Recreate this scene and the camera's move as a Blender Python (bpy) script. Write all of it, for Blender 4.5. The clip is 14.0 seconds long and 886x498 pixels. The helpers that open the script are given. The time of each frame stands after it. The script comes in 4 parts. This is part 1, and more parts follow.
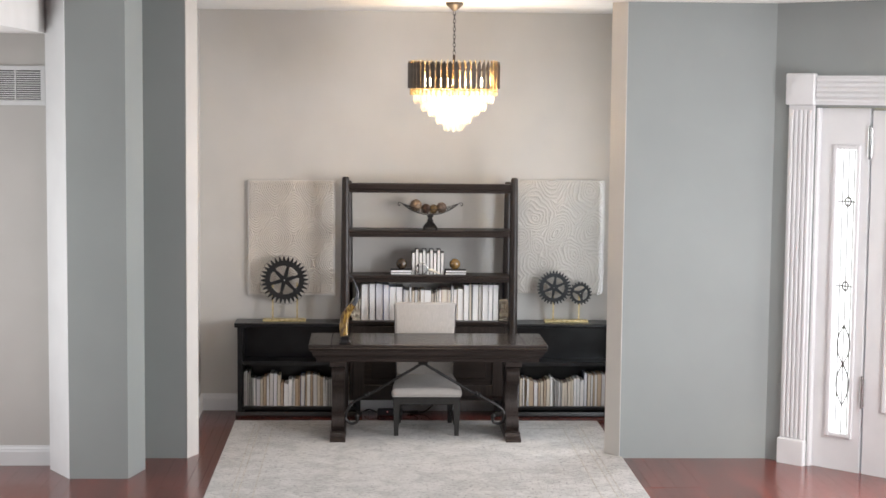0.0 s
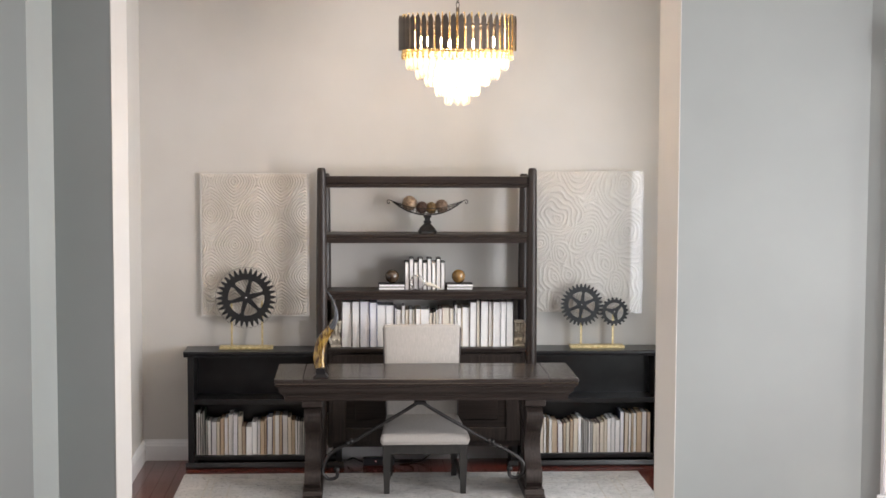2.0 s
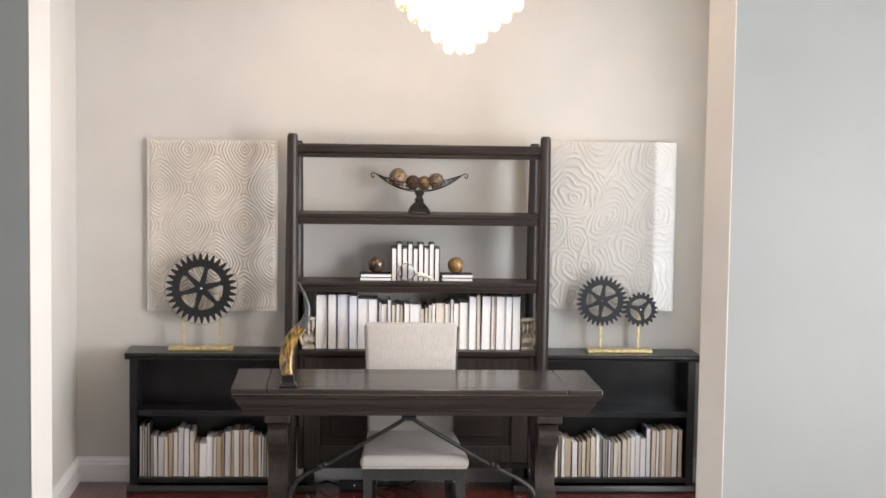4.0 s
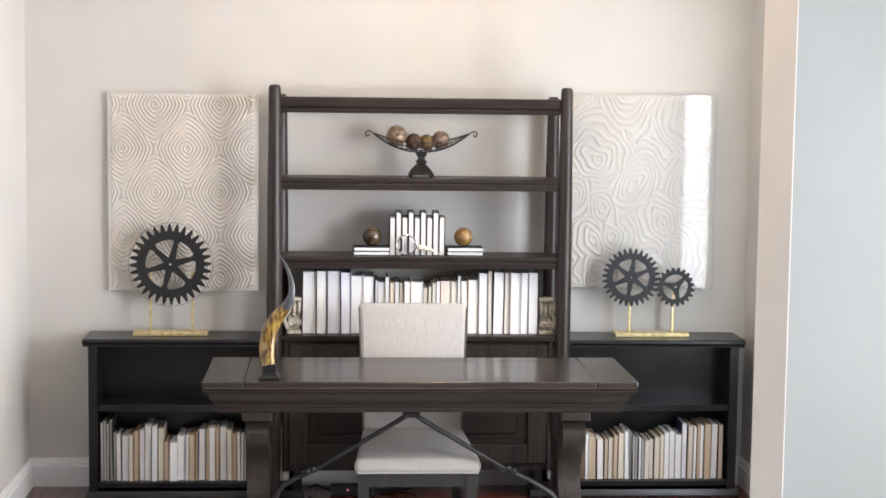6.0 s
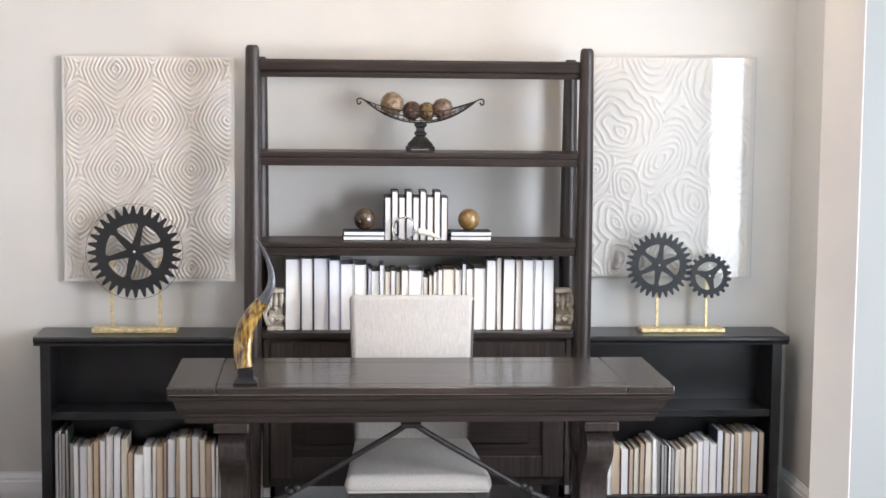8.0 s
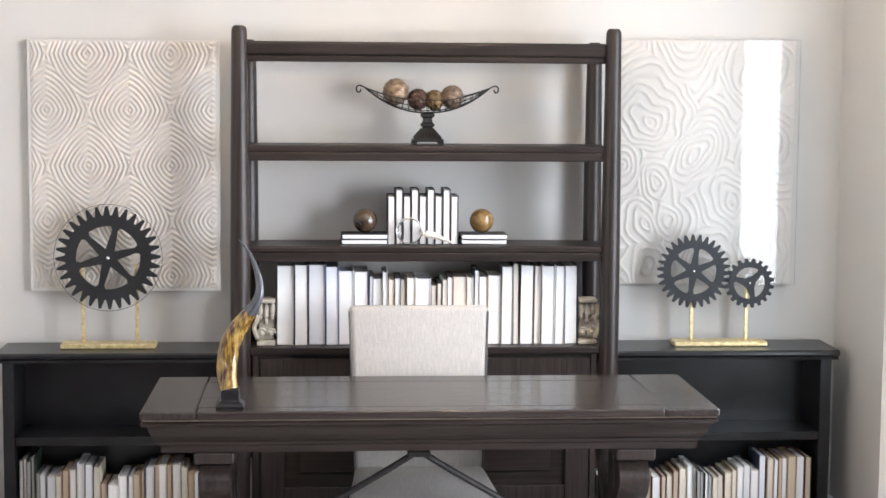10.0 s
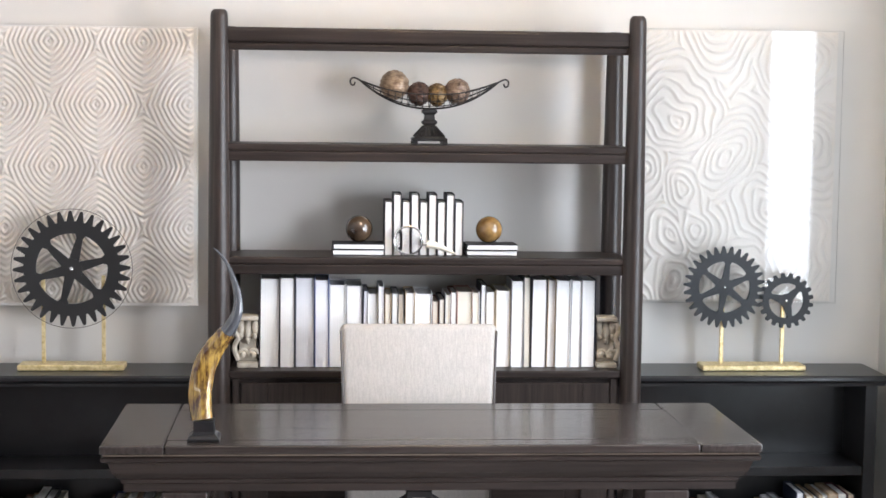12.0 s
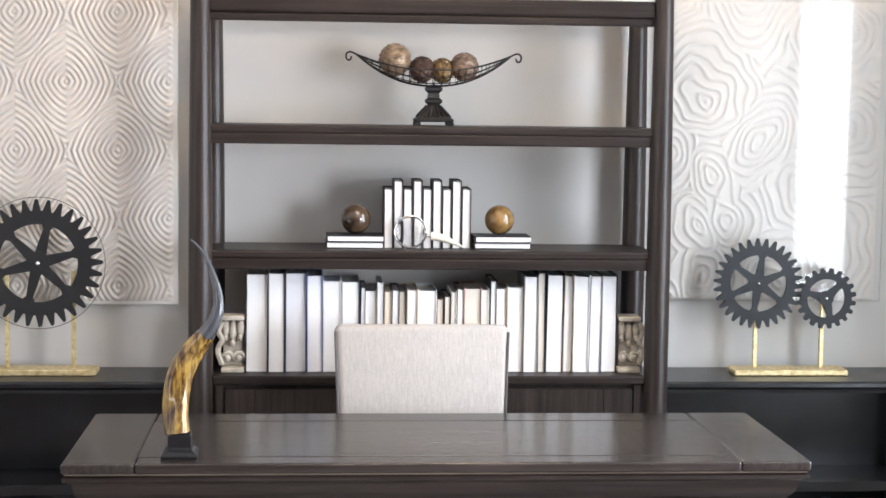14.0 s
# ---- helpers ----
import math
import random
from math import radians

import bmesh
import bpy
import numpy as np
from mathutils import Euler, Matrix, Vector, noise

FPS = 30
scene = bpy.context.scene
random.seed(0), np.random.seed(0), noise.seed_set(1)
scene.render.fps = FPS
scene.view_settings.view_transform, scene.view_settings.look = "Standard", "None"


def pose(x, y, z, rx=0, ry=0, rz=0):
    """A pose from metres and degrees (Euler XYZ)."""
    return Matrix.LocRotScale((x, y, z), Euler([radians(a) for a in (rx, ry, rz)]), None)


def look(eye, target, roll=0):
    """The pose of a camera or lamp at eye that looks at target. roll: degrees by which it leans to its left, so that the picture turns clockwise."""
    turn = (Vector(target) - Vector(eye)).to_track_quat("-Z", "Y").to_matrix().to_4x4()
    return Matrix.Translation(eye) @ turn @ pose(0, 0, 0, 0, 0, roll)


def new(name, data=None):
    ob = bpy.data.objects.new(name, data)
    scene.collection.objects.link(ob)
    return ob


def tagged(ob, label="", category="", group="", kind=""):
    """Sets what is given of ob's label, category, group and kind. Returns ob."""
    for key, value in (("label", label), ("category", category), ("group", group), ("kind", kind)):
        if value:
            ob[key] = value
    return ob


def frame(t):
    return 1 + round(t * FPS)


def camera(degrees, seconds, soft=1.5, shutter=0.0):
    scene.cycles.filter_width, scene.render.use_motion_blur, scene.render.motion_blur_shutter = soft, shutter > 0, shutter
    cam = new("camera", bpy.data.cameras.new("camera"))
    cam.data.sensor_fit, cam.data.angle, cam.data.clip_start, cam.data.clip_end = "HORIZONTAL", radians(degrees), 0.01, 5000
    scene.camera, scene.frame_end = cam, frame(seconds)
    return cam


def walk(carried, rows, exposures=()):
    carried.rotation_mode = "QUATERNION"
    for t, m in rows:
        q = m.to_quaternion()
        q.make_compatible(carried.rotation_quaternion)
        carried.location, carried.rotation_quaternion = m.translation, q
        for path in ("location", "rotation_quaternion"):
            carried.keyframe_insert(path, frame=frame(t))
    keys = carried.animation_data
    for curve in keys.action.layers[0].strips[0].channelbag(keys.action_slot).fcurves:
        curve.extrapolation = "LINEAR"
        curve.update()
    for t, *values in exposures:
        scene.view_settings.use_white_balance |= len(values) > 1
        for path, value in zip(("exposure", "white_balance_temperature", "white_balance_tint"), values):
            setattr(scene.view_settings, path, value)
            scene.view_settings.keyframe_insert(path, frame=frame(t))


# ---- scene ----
cam = camera(30.0, 14.0, soft=1.6)
# seconds, x, y, z, yaw, pitch, roll
ROWS = [
    (0, -0.5739, -13.0168, 2.5867, -2.528, -5.381, -0.569),
    (0.5, -0.5621, -12.3252, 2.5033, -2.601, -5.268, -0.606),
    (1, -0.5506, -11.6637, 2.4238, -2.693, -5.116, -0.533),
    (1.5, -0.5396, -11.0495, 2.3505, -2.833, -4.925, -0.389),
    (2, -0.5293, -10.4841, 2.2836, -2.929, -4.725, -0.21),
    (2.5, -0.5199, -9.9856, 2.2253, -3.053, -4.65, -0.446),
    (5, -0.4993, -8.1946, 2.0086, -3.661, -5.236, -0.784),
    (5.5, -0.4951, -7.9294, 1.9757, -3.701, -5.433, -0.57),
    (6, -0.4911, -7.6749, 1.944, -3.735, -5.628, -0.687),
    (6.5, -0.4869, -7.4196, 1.912, -3.823, -5.789, -0.775),
    (7, -0.483, -7.1939, 1.8834, -3.95, -5.89, -0.57),
    (7.5, -0.4789, -6.9647, 1.8541, -4.051, -5.968, -0.578),
    (10, -0.463, -6.0666, 1.7396, -4.091, -5.631, -0.404),
    (10.5, -0.46, -5.9111, 1.7202, -4.034, -5.487, -0.57),
    (11, -0.4567, -5.7705, 1.7025, -4.157, -5.219, -0.749),
    (11.5, -0.4526, -5.6002, 1.6808, -4.282, -5.058, -0.485),
    (12, -0.4488, -5.4576, 1.6706, -4.284, -5.123, -0.722),
    (12.5, -0.4461, -5.3588, 1.6618, -4.203, -4.997, -0.816),
    (13, -0.4422, -5.2273, 1.6488, -4.11, -5.093, -0.983),
    (13.5, -0.4377, -5.0892, 1.6344, -4.207, -5.183, -0.803),
    (14, -0.4319, -4.9573, 1.6174, -4.343, -5.289, -0.739),
]
walk(cam, [(t, pose(x, y, z, 90 + pitch, roll, yaw)) for t, x, y, z, yaw, pitch, roll in ROWS],
     exposures=[(0.0, 0.25, 6650, 12.5), (2.5, 0.48, 6800, 13.5), (5.0, 0.75, 6700, 13), (7.5, 0.95, 6250, 12), (14.0, 1.0, 6250, 12)])

# ---- daylight and lamps ----
world = bpy.data.worlds.new("world")
scene.world = world
world.use_nodes = True
_n = world.node_tree.nodes
_sky = _n.new("ShaderNodeTexSky")
_sky.sky_type = "NISHITA"
_sky.sun_disc = False
_sky.sun_elevation, _sky.sun_rotation = radians(38), radians(-80)
world.node_tree.links.new(_sky.outputs[0], _n["Background"].inputs[0])
_n["Background"].inputs[1].default_value = 0.1
_sun = new("sun", bpy.data.lights.new("sun", "SUN"))
_sun.data.energy, _sun.data.angle, _sun.data.color = 1.0, radians(10), (1.0, 0.95, 0.88)
_sun.matrix_world = look((9, -20, 12), (0, -3, 0))


def window_light(name, eye, target, wide, high, watts, colour=(0.93, 0.97, 1.0)):
    ob = new(name, bpy.data.lights.new(name, "AREA"))
    ob.data.shape, ob.data.size, ob.data.size_y = "RECTANGLE", wide, high
    ob.data.energy, ob.data.color = watts, colour
    ob.matrix_world = look(eye, target)
    return ob


window_light("window_light", (1.457, -1.25, 1.62), (0.0, -1.25, 1.62), 0.62, 1.96, 28.0, (0.86, 0.93, 1.0))
# added lamp in an unseen foyer window, brightens the foyer and the bookcases
window_light("window_light", (3.43, -4.9, 1.40), (0.0, -4.9, 1.40), 2.0, 1.9, 180.0, (0.93, 0.96, 1.0))
window_light("window_light", (-3.89, -3.6, 1.4), (0.0, -3.6, 1.4), 1.4, 2.1, 36.0, (0.95, 0.98, 1.0))
window_light("window_light", (2.205 + 0.7071 * 0.53 + 0.7071 * 0.085, -1.74 - 0.7071 * 0.53 + 0.7071 * 0.085, 1.28), (0.0, -4.6, 1.28), 0.18, 1.94, 3.2)
window_light("window_light", (2.205 + 0.7071 * 1.31 + 0.7071 * 0.026, -1.74 - 0.7071 * 1.31 + 0.7071 * 0.026, 1.4), (2.205 + 0.7071 * 1.31 - 2, -1.74 - 0.7071 * 1.31 - 2, 1.4), 0.82, 1.7, 36.0, (0.95, 0.97, 1.0))
CH = Vector((0.015, -1.38, 0.0))
_b = new("bulb_light", bpy.data.lights.new("bulb_light", "POINT"))
_b.data.energy, _b.data.color, _b.data.shadow_soft_size = 20.0, (1.0, 0.72, 0.44), 0.08
_b.location = (CH.x, CH.y, 2.71)
_b2 = new("bulb_light", bpy.data.lights.new("bulb_light", "POINT"))
_b2.data.energy, _b2.data.color, _b2.data.shadow_soft_size = 8.0, (1.0, 0.78, 0.52), 0.1
_b2.location = (CH.x, CH.y, 2.45)


# ---- materials ----
def material(name, base, rough=0.5, metal=0.0, var=0.08, scale=6.0, grain=0.0, grain_scale=(1, 1, 1), bump=0.0, bump_scale=200.0,
             coat=0.0, spec=0.5, lo=0.35, hi=0.68, second=None, random_v=0.0, island=0.0, sheen=0.0):
    m = bpy.data.materials.new(name)
    m.use_nodes = True
    nt = m.node_tree
    nd, lk = nt.nodes, nt.links
    p = nd["Principled BSDF"]
    p.inputs["Roughness"].default_value, p.inputs["Metallic"].default_value = rough, metal
    p.inputs["Coat Weight"].default_value, p.inputs["Specular IOR Level"].default_value = coat, spec
    p.inputs["Coat Roughness"].default_value = 0.12
    p.inputs["Sheen Weight"].default_value = sheen
    tc = nd.new("ShaderNodeTexCoord")
    n1 = nd.new("ShaderNodeTexNoise")
    n1.inputs["Scale"].default_value, n1.inputs["Detail"].default_value = scale, 5
    lk.new(tc.outputs["Object"], n1.inputs["Vector"])
    mix = nd.new("ShaderNodeMix")
    mix.data_type = "RGBA"
    b2 = second or tuple(c * (1 - 2.2 * var) for c in base)
    b1 = tuple(min(1, c * (1 + var)) for c in base) if not second else base
    mix.inputs["A"].default_value, mix.inputs["B"].default_value = (*b1, 1), (*b2, 1)
    ramp = nd.new("ShaderNodeMapRange")
    ramp.inputs["From Min"].default_value, ramp.inputs["From Max"].default_value = lo, hi
    lk.new(n1.outputs["Fac"], ramp.inputs["Value"])
    fac = ramp.outputs[0]
    if grain:
        mp = nd.new("ShaderNodeMapping")
        mp.inputs["Scale"].default_value = grain_scale
        lk.new(tc.outputs["Object"], mp.inputs["Vector"])
        n2 = nd.new("ShaderNodeTexNoise")
        n2.inputs["Scale"].default_value, n2.inputs["Detail"].default_value, n2.inputs["Roughness"].default_value = 1.0, 8, 0.65
        lk.new(mp.outputs[0], n2.inputs["Vector"])
        r2 = nd.new("ShaderNodeMapRange")
        r2.inputs["From Min"].default_value, r2.inputs["From Max"].default_value = (0.3, 0.7) if lo < 0.4 else (0.42, 0.58)
        lk.new(n2.outputs["Fac"], r2.inputs["Value"])
        mx = nd.new("ShaderNodeMix")
        mx.inputs["Factor"].default_value = grain
        lk.new(fac, mx.inputs["A"])
        lk.new(r2.outputs[0], mx.inputs["B"])
        fac = mx.outputs[0]
    lk.new(fac, mix.inputs["Factor"])
    out = mix.outputs["Result"]
    if random_v or island:
        hsv = nd.new("ShaderNodeHueSaturation")
        src = nd.new("ShaderNodeObjectInfo").outputs["Random"] if random_v else nd.new("ShaderNodeNewGeometry").outputs["Random Per Island"]
        amp = random_v or island
        mr = nd.new("ShaderNodeMapRange")
        mr.inputs["To Min"].default_value, mr.inputs["To Max"].default_value = 1 - amp, 1 + amp
        lk.new(src, mr.inputs["Value"])
        lk.new(mr.outputs[0], hsv.inputs["Value"])
        lk.new(out, hsv.inputs["Color"])
        out = hsv.outputs[0]
    lk.new(out, p.inputs["Base Color"])
    if bump:
        n3 = nd.new("ShaderNodeTexNoise")
        n3.inputs["Scale"].default_value, n3.inputs["Detail"].default_value = bump_scale, 3
        lk.new(tc.outputs["Object"], n3.inputs["Vector"])
        bp = nd.new("ShaderNodeBump")
        bp.inputs["Strength"].default_value, bp.inputs["Distance"].default_value = bump, 0.002
        lk.new(n3.outputs["Fac"], bp.inputs["Height"])
        lk.new(bp.outputs[0], p.inputs["Normal"])
    return m


WALL = material("wall_paint", (0.605, 0.585, 0.555), 0.6, var=0.015, scale=3, bump=0.12, bump_scale=260)
FOYER = material("foyer_paint", (0.295, 0.321, 0.312), 0.5, var=0.02, scale=2, bump=0.12, bump_scale=260)
CEIL = material("ceiling_paint", (0.82, 0.81, 0.79), 0.8, var=0.015, scale=3, bump=0.15, bump_scale=180)
TRIM = material("white_trim", (0.82, 0.825, 0.83), 0.35, var=0.015, scale=5)
CHERRY = material("cherry_floor", (0.17, 0.030, 0.018), 0.22, var=0.2, scale=3, grain=0.7, grain_scale=(60, 2.5, 60), coat=0.3, random_v=0.3,
                  second=(0.075, 0.014, 0.010))
CHERRY_FAR = material("cherry_floor_far", (0.17, 0.030, 0.018), 0.25, var=0.2, scale=3, grain=0.7, grain_scale=(60, 2.5, 60), coat=0.3, island=0.3,
                      second=(0.075, 0.014, 0.010))
WOOD = material("dark_oak", (0.041, 0.030, 0.026), 0.42, grain=0.9, grain_scale=(3, 60, 110), second=(0.010, 0.0066, 0.0055), spec=0.27, bump=0.15, bump_scale=90, random_v=0.12)
WOOD_V = material("dark_oak_upright", (0.052, 0.038, 0.033), 0.37, grain=0.9, grain_scale=(90, 90, 3), second=(0.009, 0.007, 0.006), spec=0.38, bump=0.15, bump_scale=90)
DESKTOP = material("desk_oak", (0.052, 0.043, 0.040), 0.25, grain=0.92, grain_scale=(3.0, 130, 60), second=(0.014, 0.010, 0.008), spec=0.42, bump=0.2, bump_scale=80, random_v=0.15, coat=0.08)
DESKTOP_E = material("desk_oak_end", (0.053, 0.044, 0.041), 0.26, grain=0.92, grain_scale=(130, 3.0, 60), second=(0.016, 0.012, 0.010), spec=0.42, bump=0.2, bump_scale=80, coat=0.12)
WORN = material("worn_edge", (0.20, 0.155, 0.115), 0.4, grain=0.8, grain_scale=(5, 60, 60), second=(0.07, 0.052, 0.042))
BLACK = material("black_lacquer", (0.015, 0.015, 0.0165), 0.30, spec=0.45, var=0.2, scale=9, bump=0.06, bump_scale=60)
BLACK_WOOD = material("black_stained_wood", (0.030, 0.029, 0.027), 0.42, grain=0.7, grain_scale=(40, 40, 4), second=(0.016, 0.015, 0.014), bump=0.1, bump_scale=80)
IRON = material("forged_iron", (0.022, 0.020, 0.020), 0.45, metal=0.3, var=0.25, scale=30, bump=0.3, bump_scale=70)
GEAR_D = material("blackened_steel", (0.013, 0.013, 0.014), 0.5, var=0.12, scale=14, bump=0.08, bump_scale=120)
GEAR = material("painted_steel", (0.022, 0.024, 0.027), 0.5, spec=0.28, var=0.12, scale=14, bump=0.08, bump_scale=120)
GOLD = material("gold_leaf", (0.78, 0.66, 0.38), 0.42, metal=0.5, var=0.25, scale=75, second=(0.50, 0.38, 0.17), bump=0.3, bump_scale=90)
BRASS = material("chandelier_gold", (0.82, 0.62, 0.30), 0.25, metal=0.9, var=0.1)
SLAT = material("smoked_bronze", (0.075, 0.060, 0.048), 0.38, metal=0.25, var=0.2, scale=12)
LINEN = material("linen", (0.485, 0.458, 0.43), 0.9, var=0.11, scale=260, grain=0.65, grain_scale=(190, 190, 16), bump=0.4, bump_scale=500, sheen=0.2, spec=0.2)
SEAT = material("seat_linen", (0.47, 0.443, 0.415), 0.9, var=0.10, scale=260, grain=0.65, grain_scale=(190, 16, 190), bump=0.4, bump_scale=500, sheen=0.2, spec=0.2)
PLASTER = material("plaster_relief", (0.68, 0.635, 0.58), 0.45, var=0.03, scale=5, bump=0.08, bump_scale=120)
STONE = material("carved_stone", (0.60, 0.55, 0.46), 0.7, var=0.15, scale=25, bump=0.3, bump_scale=80, second=(0.36, 0.31, 0.25))
HORN_M = material("polished_horn", (0.46, 0.29, 0.06), 0.16, grain=0.75, grain_scale=(85, 85, 14), scale=20, second=(0.06, 0.022, 0.010), lo=0.46, hi=0.58, coat=0.4)
HORN_D = material("dark_horn", (0.10, 0.11, 0.125), 0.2, grain=0.6, grain_scale=(50, 50, 12), second=(0.035, 0.035, 0.04), coat=0.4)
STEEL = material("polished_steel", (0.7, 0.7, 0.7), 0.2, metal=1.0, var=0.03)
BONE = material("bone", (0.78, 0.72, 0.60), 0.35, var=0.1, scale=30)
PAPER = material("page_block", (0.84, 0.82, 0.80), 0.85, var=0.03, grain=0.6, grain_scale=(900, 30, 4), scale=8, random_v=0.05)
LEAD = material("leading", (0.12, 0.11, 0.10), 0.4, metal=0.7, var=0.1)
PLASTIC = material("black_plastic", (0.02, 0.022, 0.026), 0.4, var=0.1)
CABLE = material("cable", (0.012, 0.012, 0.014), 0.5, var=0.1)


def glass(name, rough=0.0, colour=(1, 1, 1)):
    m = bpy.data.materials.new(name)
    m.use_nodes = True
    p = m.node_tree.nodes["Principled BSDF"]
    p.inputs["Base Color"].default_value, p.inputs["Roughness"].default_value = (*colour, 1), rough
    p.inputs["Transmission Weight"].default_value, p.inputs["IOR"].default_value = 1.0, 1.45
    return m


GLASS = glass("clear_glass")
FROST = glass("textured_glass", 0.35, (0.96, 0.97, 0.95))


def acrylic():
    m = bpy.data.materials.new("clear_acrylic")
    m.use_nodes = True
    nd, lk = m.node_tree.nodes, m.node_tree.links
    t, g, mx, f = nd.new("ShaderNodeBsdfTransparent"), nd.new("ShaderNodeBsdfGlossy"), nd.new("ShaderNodeMixShader"), nd.new("ShaderNodeFresnel")
    g.inputs["Roughness"].default_value = 0.04
    f.inputs["IOR"].default_value = 1.37
    lk.new(f.outputs[0], mx.inputs[0])
    lk.new(t.outputs[0], mx.inputs[1])
    lk.new(g.outputs[0], mx.inputs[2])
    lk.new(mx.outputs[0], nd["Material Output"].inputs[0])
    return m


ACRYLIC = acrylic()


def crystal():
    m = bpy.data.materials.new("lead_crystal")
    m.use_nodes = True
    nd, lk = m.node_tree.nodes, m.node_tree.links
    t, g, mx = nd.new("ShaderNodeBsdfTranslucent"), nd.new("ShaderNodeBsdfGlass"), nd.new("ShaderNodeMixShader")
    t.inputs["Color"].default_value = (1.0, 0.95, 0.86, 1)
    g.inputs["Roughness"].default_value = 0.05
    mx.inputs[0].default_value = 0.6
    lk.new(t.outputs[0], mx.inputs[1])
    lk.new(g.outputs[0], mx.inputs[2])
    lk.new(mx.outputs[0], nd["Material Output"].inputs[0])
    return m


CRYSTAL = crystal()


def glow(name, colour, strength):
    m = bpy.data.materials.new(name)
    m.use_nodes = True
    p = m.node_tree.nodes["Principled BSDF"]
    p.inputs["Emission Color"].default_value, p.inputs["Emission Strength"].default_value = (*colour, 1), strength
    return m


BULB = glow("lit_bulb", (1.0, 0.80, 0.52), 48.0)
LED = glow("red_led", (1.0, 0.05, 0.05), 0.22)


# ---- mesh helpers ----
def finish(name, bm, mat, smooth=False):
    bmesh.ops.recalc_face_normals(bm, faces=bm.faces)
    me = bpy.data.meshes.new(name)
    bm.to_mesh(me)
    bm.free()
    me.materials.append(mat)
    if smooth:
        me.polygons.foreach_set("use_smooth", [True] * len(me.polygons))
        me.set_sharp_from_angle(angle=radians(40))
    return me


def thing(name, label, category, at=(0, 0, 0), group="", rz=0.0):
    ob = new(name)
    ob.empty_display_size = 0.1
    ob.matrix_world = pose(*at, 0, 0, rz)
    return tagged(ob, label, category, group)


def part(name, bm, mat, parent, label="", smooth=False):
    me = bm if isinstance(bm, bpy.types.Mesh) else finish(name, bm, mat, smooth)
    ob = new(name, me)
    ob.parent = parent
    return tagged(ob, label)


def solo(name, bm, mat, label, category, group="", kind="", smooth=False):
    return tagged(new(name, finish(name, bm, mat, smooth)), label, category, group, kind)


def box(bm, lo, hi, bevel=0.0, seg=1):
    lo, hi = Vector(lo), Vector(hi)
    r = bmesh.ops.create_cube(bm, size=1.0, matrix=Matrix.LocRotScale((lo + hi) / 2, None, hi - lo))
    if bevel:
        es = list({e for v in r["verts"] for e in v.link_edges})
        bmesh.ops.bevel(bm, geom=es, offset=bevel, segments=seg, affect="EDGES", profile=0.5)
    return bm


def boxed(lo, hi, bevel=0.0, seg=1):
    return box(bmesh.new(), lo, hi, bevel, seg)


def tube(bm, path, radii, n=10, cap=True, squash=1.0):
    path = [Vector(p) for p in path]
    if not hasattr(radii, "__len__"):
        radii = [radii] * len(path)
    rings, prev = [], None
    for i, p in enumerate(path):
        d = (path[min(i + 1, len(path) - 1)] - path[max(i - 1, 0)]).normalized()
        if prev is None:
            prev = d.orthogonal().normalized()
        a = (prev - d * prev.dot(d)).normalized()
        prev = a
        b = d.cross(a)
        rings.append([bm.verts.new(p + radii[i] * (math.cos(k * 2 * math.pi / n) * a + squash * math.sin(k * 2 * math.pi / n) * b)) for k in range(n)])
    for r1, r2 in zip(rings, rings[1:]):
        for k in range(n):
            bm.faces.new((r1[k], r1[(k + 1) % n], r2[(k + 1) % n], r2[k]))
    if cap:
        bm.faces.new(rings[0][::-1])
        bm.faces.new(rings[-1])
    return bm


def lathe(bm, prof, at=(0, 0, 0), n=24, square=False):
    at = Vector(at)
    rings = []
    for r, z in prof:
        ring = []
        for k in range(n):
            a = k * 2 * math.pi / n + (math.pi / 4 if square else 0)
            ring.append(bm.verts.new(at + Vector((r * math.cos(a), r * math.sin(a), z))))
        rings.append(ring)
    for r1, r2 in zip(rings, rings[1:]):
        for k in range(n):
            bm.faces.new((r1[k], r1[(k + 1) % n], r2[(k + 1) % n], r2[k]))
    bm.faces.new(rings[0][::-1])
    bm.faces.new(rings[-1])
    return bm


def extrude(bm, pts, depth, put):
    """A polygon pushed to a depth; put(u, v, w) gives the place."""
    a = [bm.verts.new(put(u, v, 0.0)) for u, v in pts]
    b = [bm.verts.new(put(u, v, depth)) for u, v in pts]
    n = len(pts)
    bm.faces.new(a)
    bm.faces.new(b[::-1])
    for k in range(n):
        bm.faces.new((a[k], b[k], b[(k + 1) % n], a[(k + 1) % n]))
    return bm


def smooth_path(pts, steps=6):
    pts = [Vector(p) for p in pts]
    out = []
    for i in range(len(pts) - 1):
        p0, p1, p2, p3 = pts[max(i - 1, 0)], pts[i], pts[i + 1], pts[min(i + 2, len(pts) - 1)]
        for s in range(steps):
            t = s / steps
            out.append(0.5 * ((2 * p1) + (p2 - p0) * t + (2 * p0 - 5 * p1 + 4 * p2 - p3) * t * t + (3 * p1 - p0 - 3 * p2 + p3) * t ** 3))
    return out + [pts[-1]]


# ---- setting ----
H = 3.22
FZ = 0.065  # floor level
LEFT, RIGHT = -1.897, 1.46


def wall(name, pts, z0, z1, mat, label):
    bm = bmesh.new()
    extrude(bm, pts, z1 - z0, lambda u, v, w: Vector((u, v, z0 + w)))
    return solo(name, bm, mat, label, "wall", kind="structure")


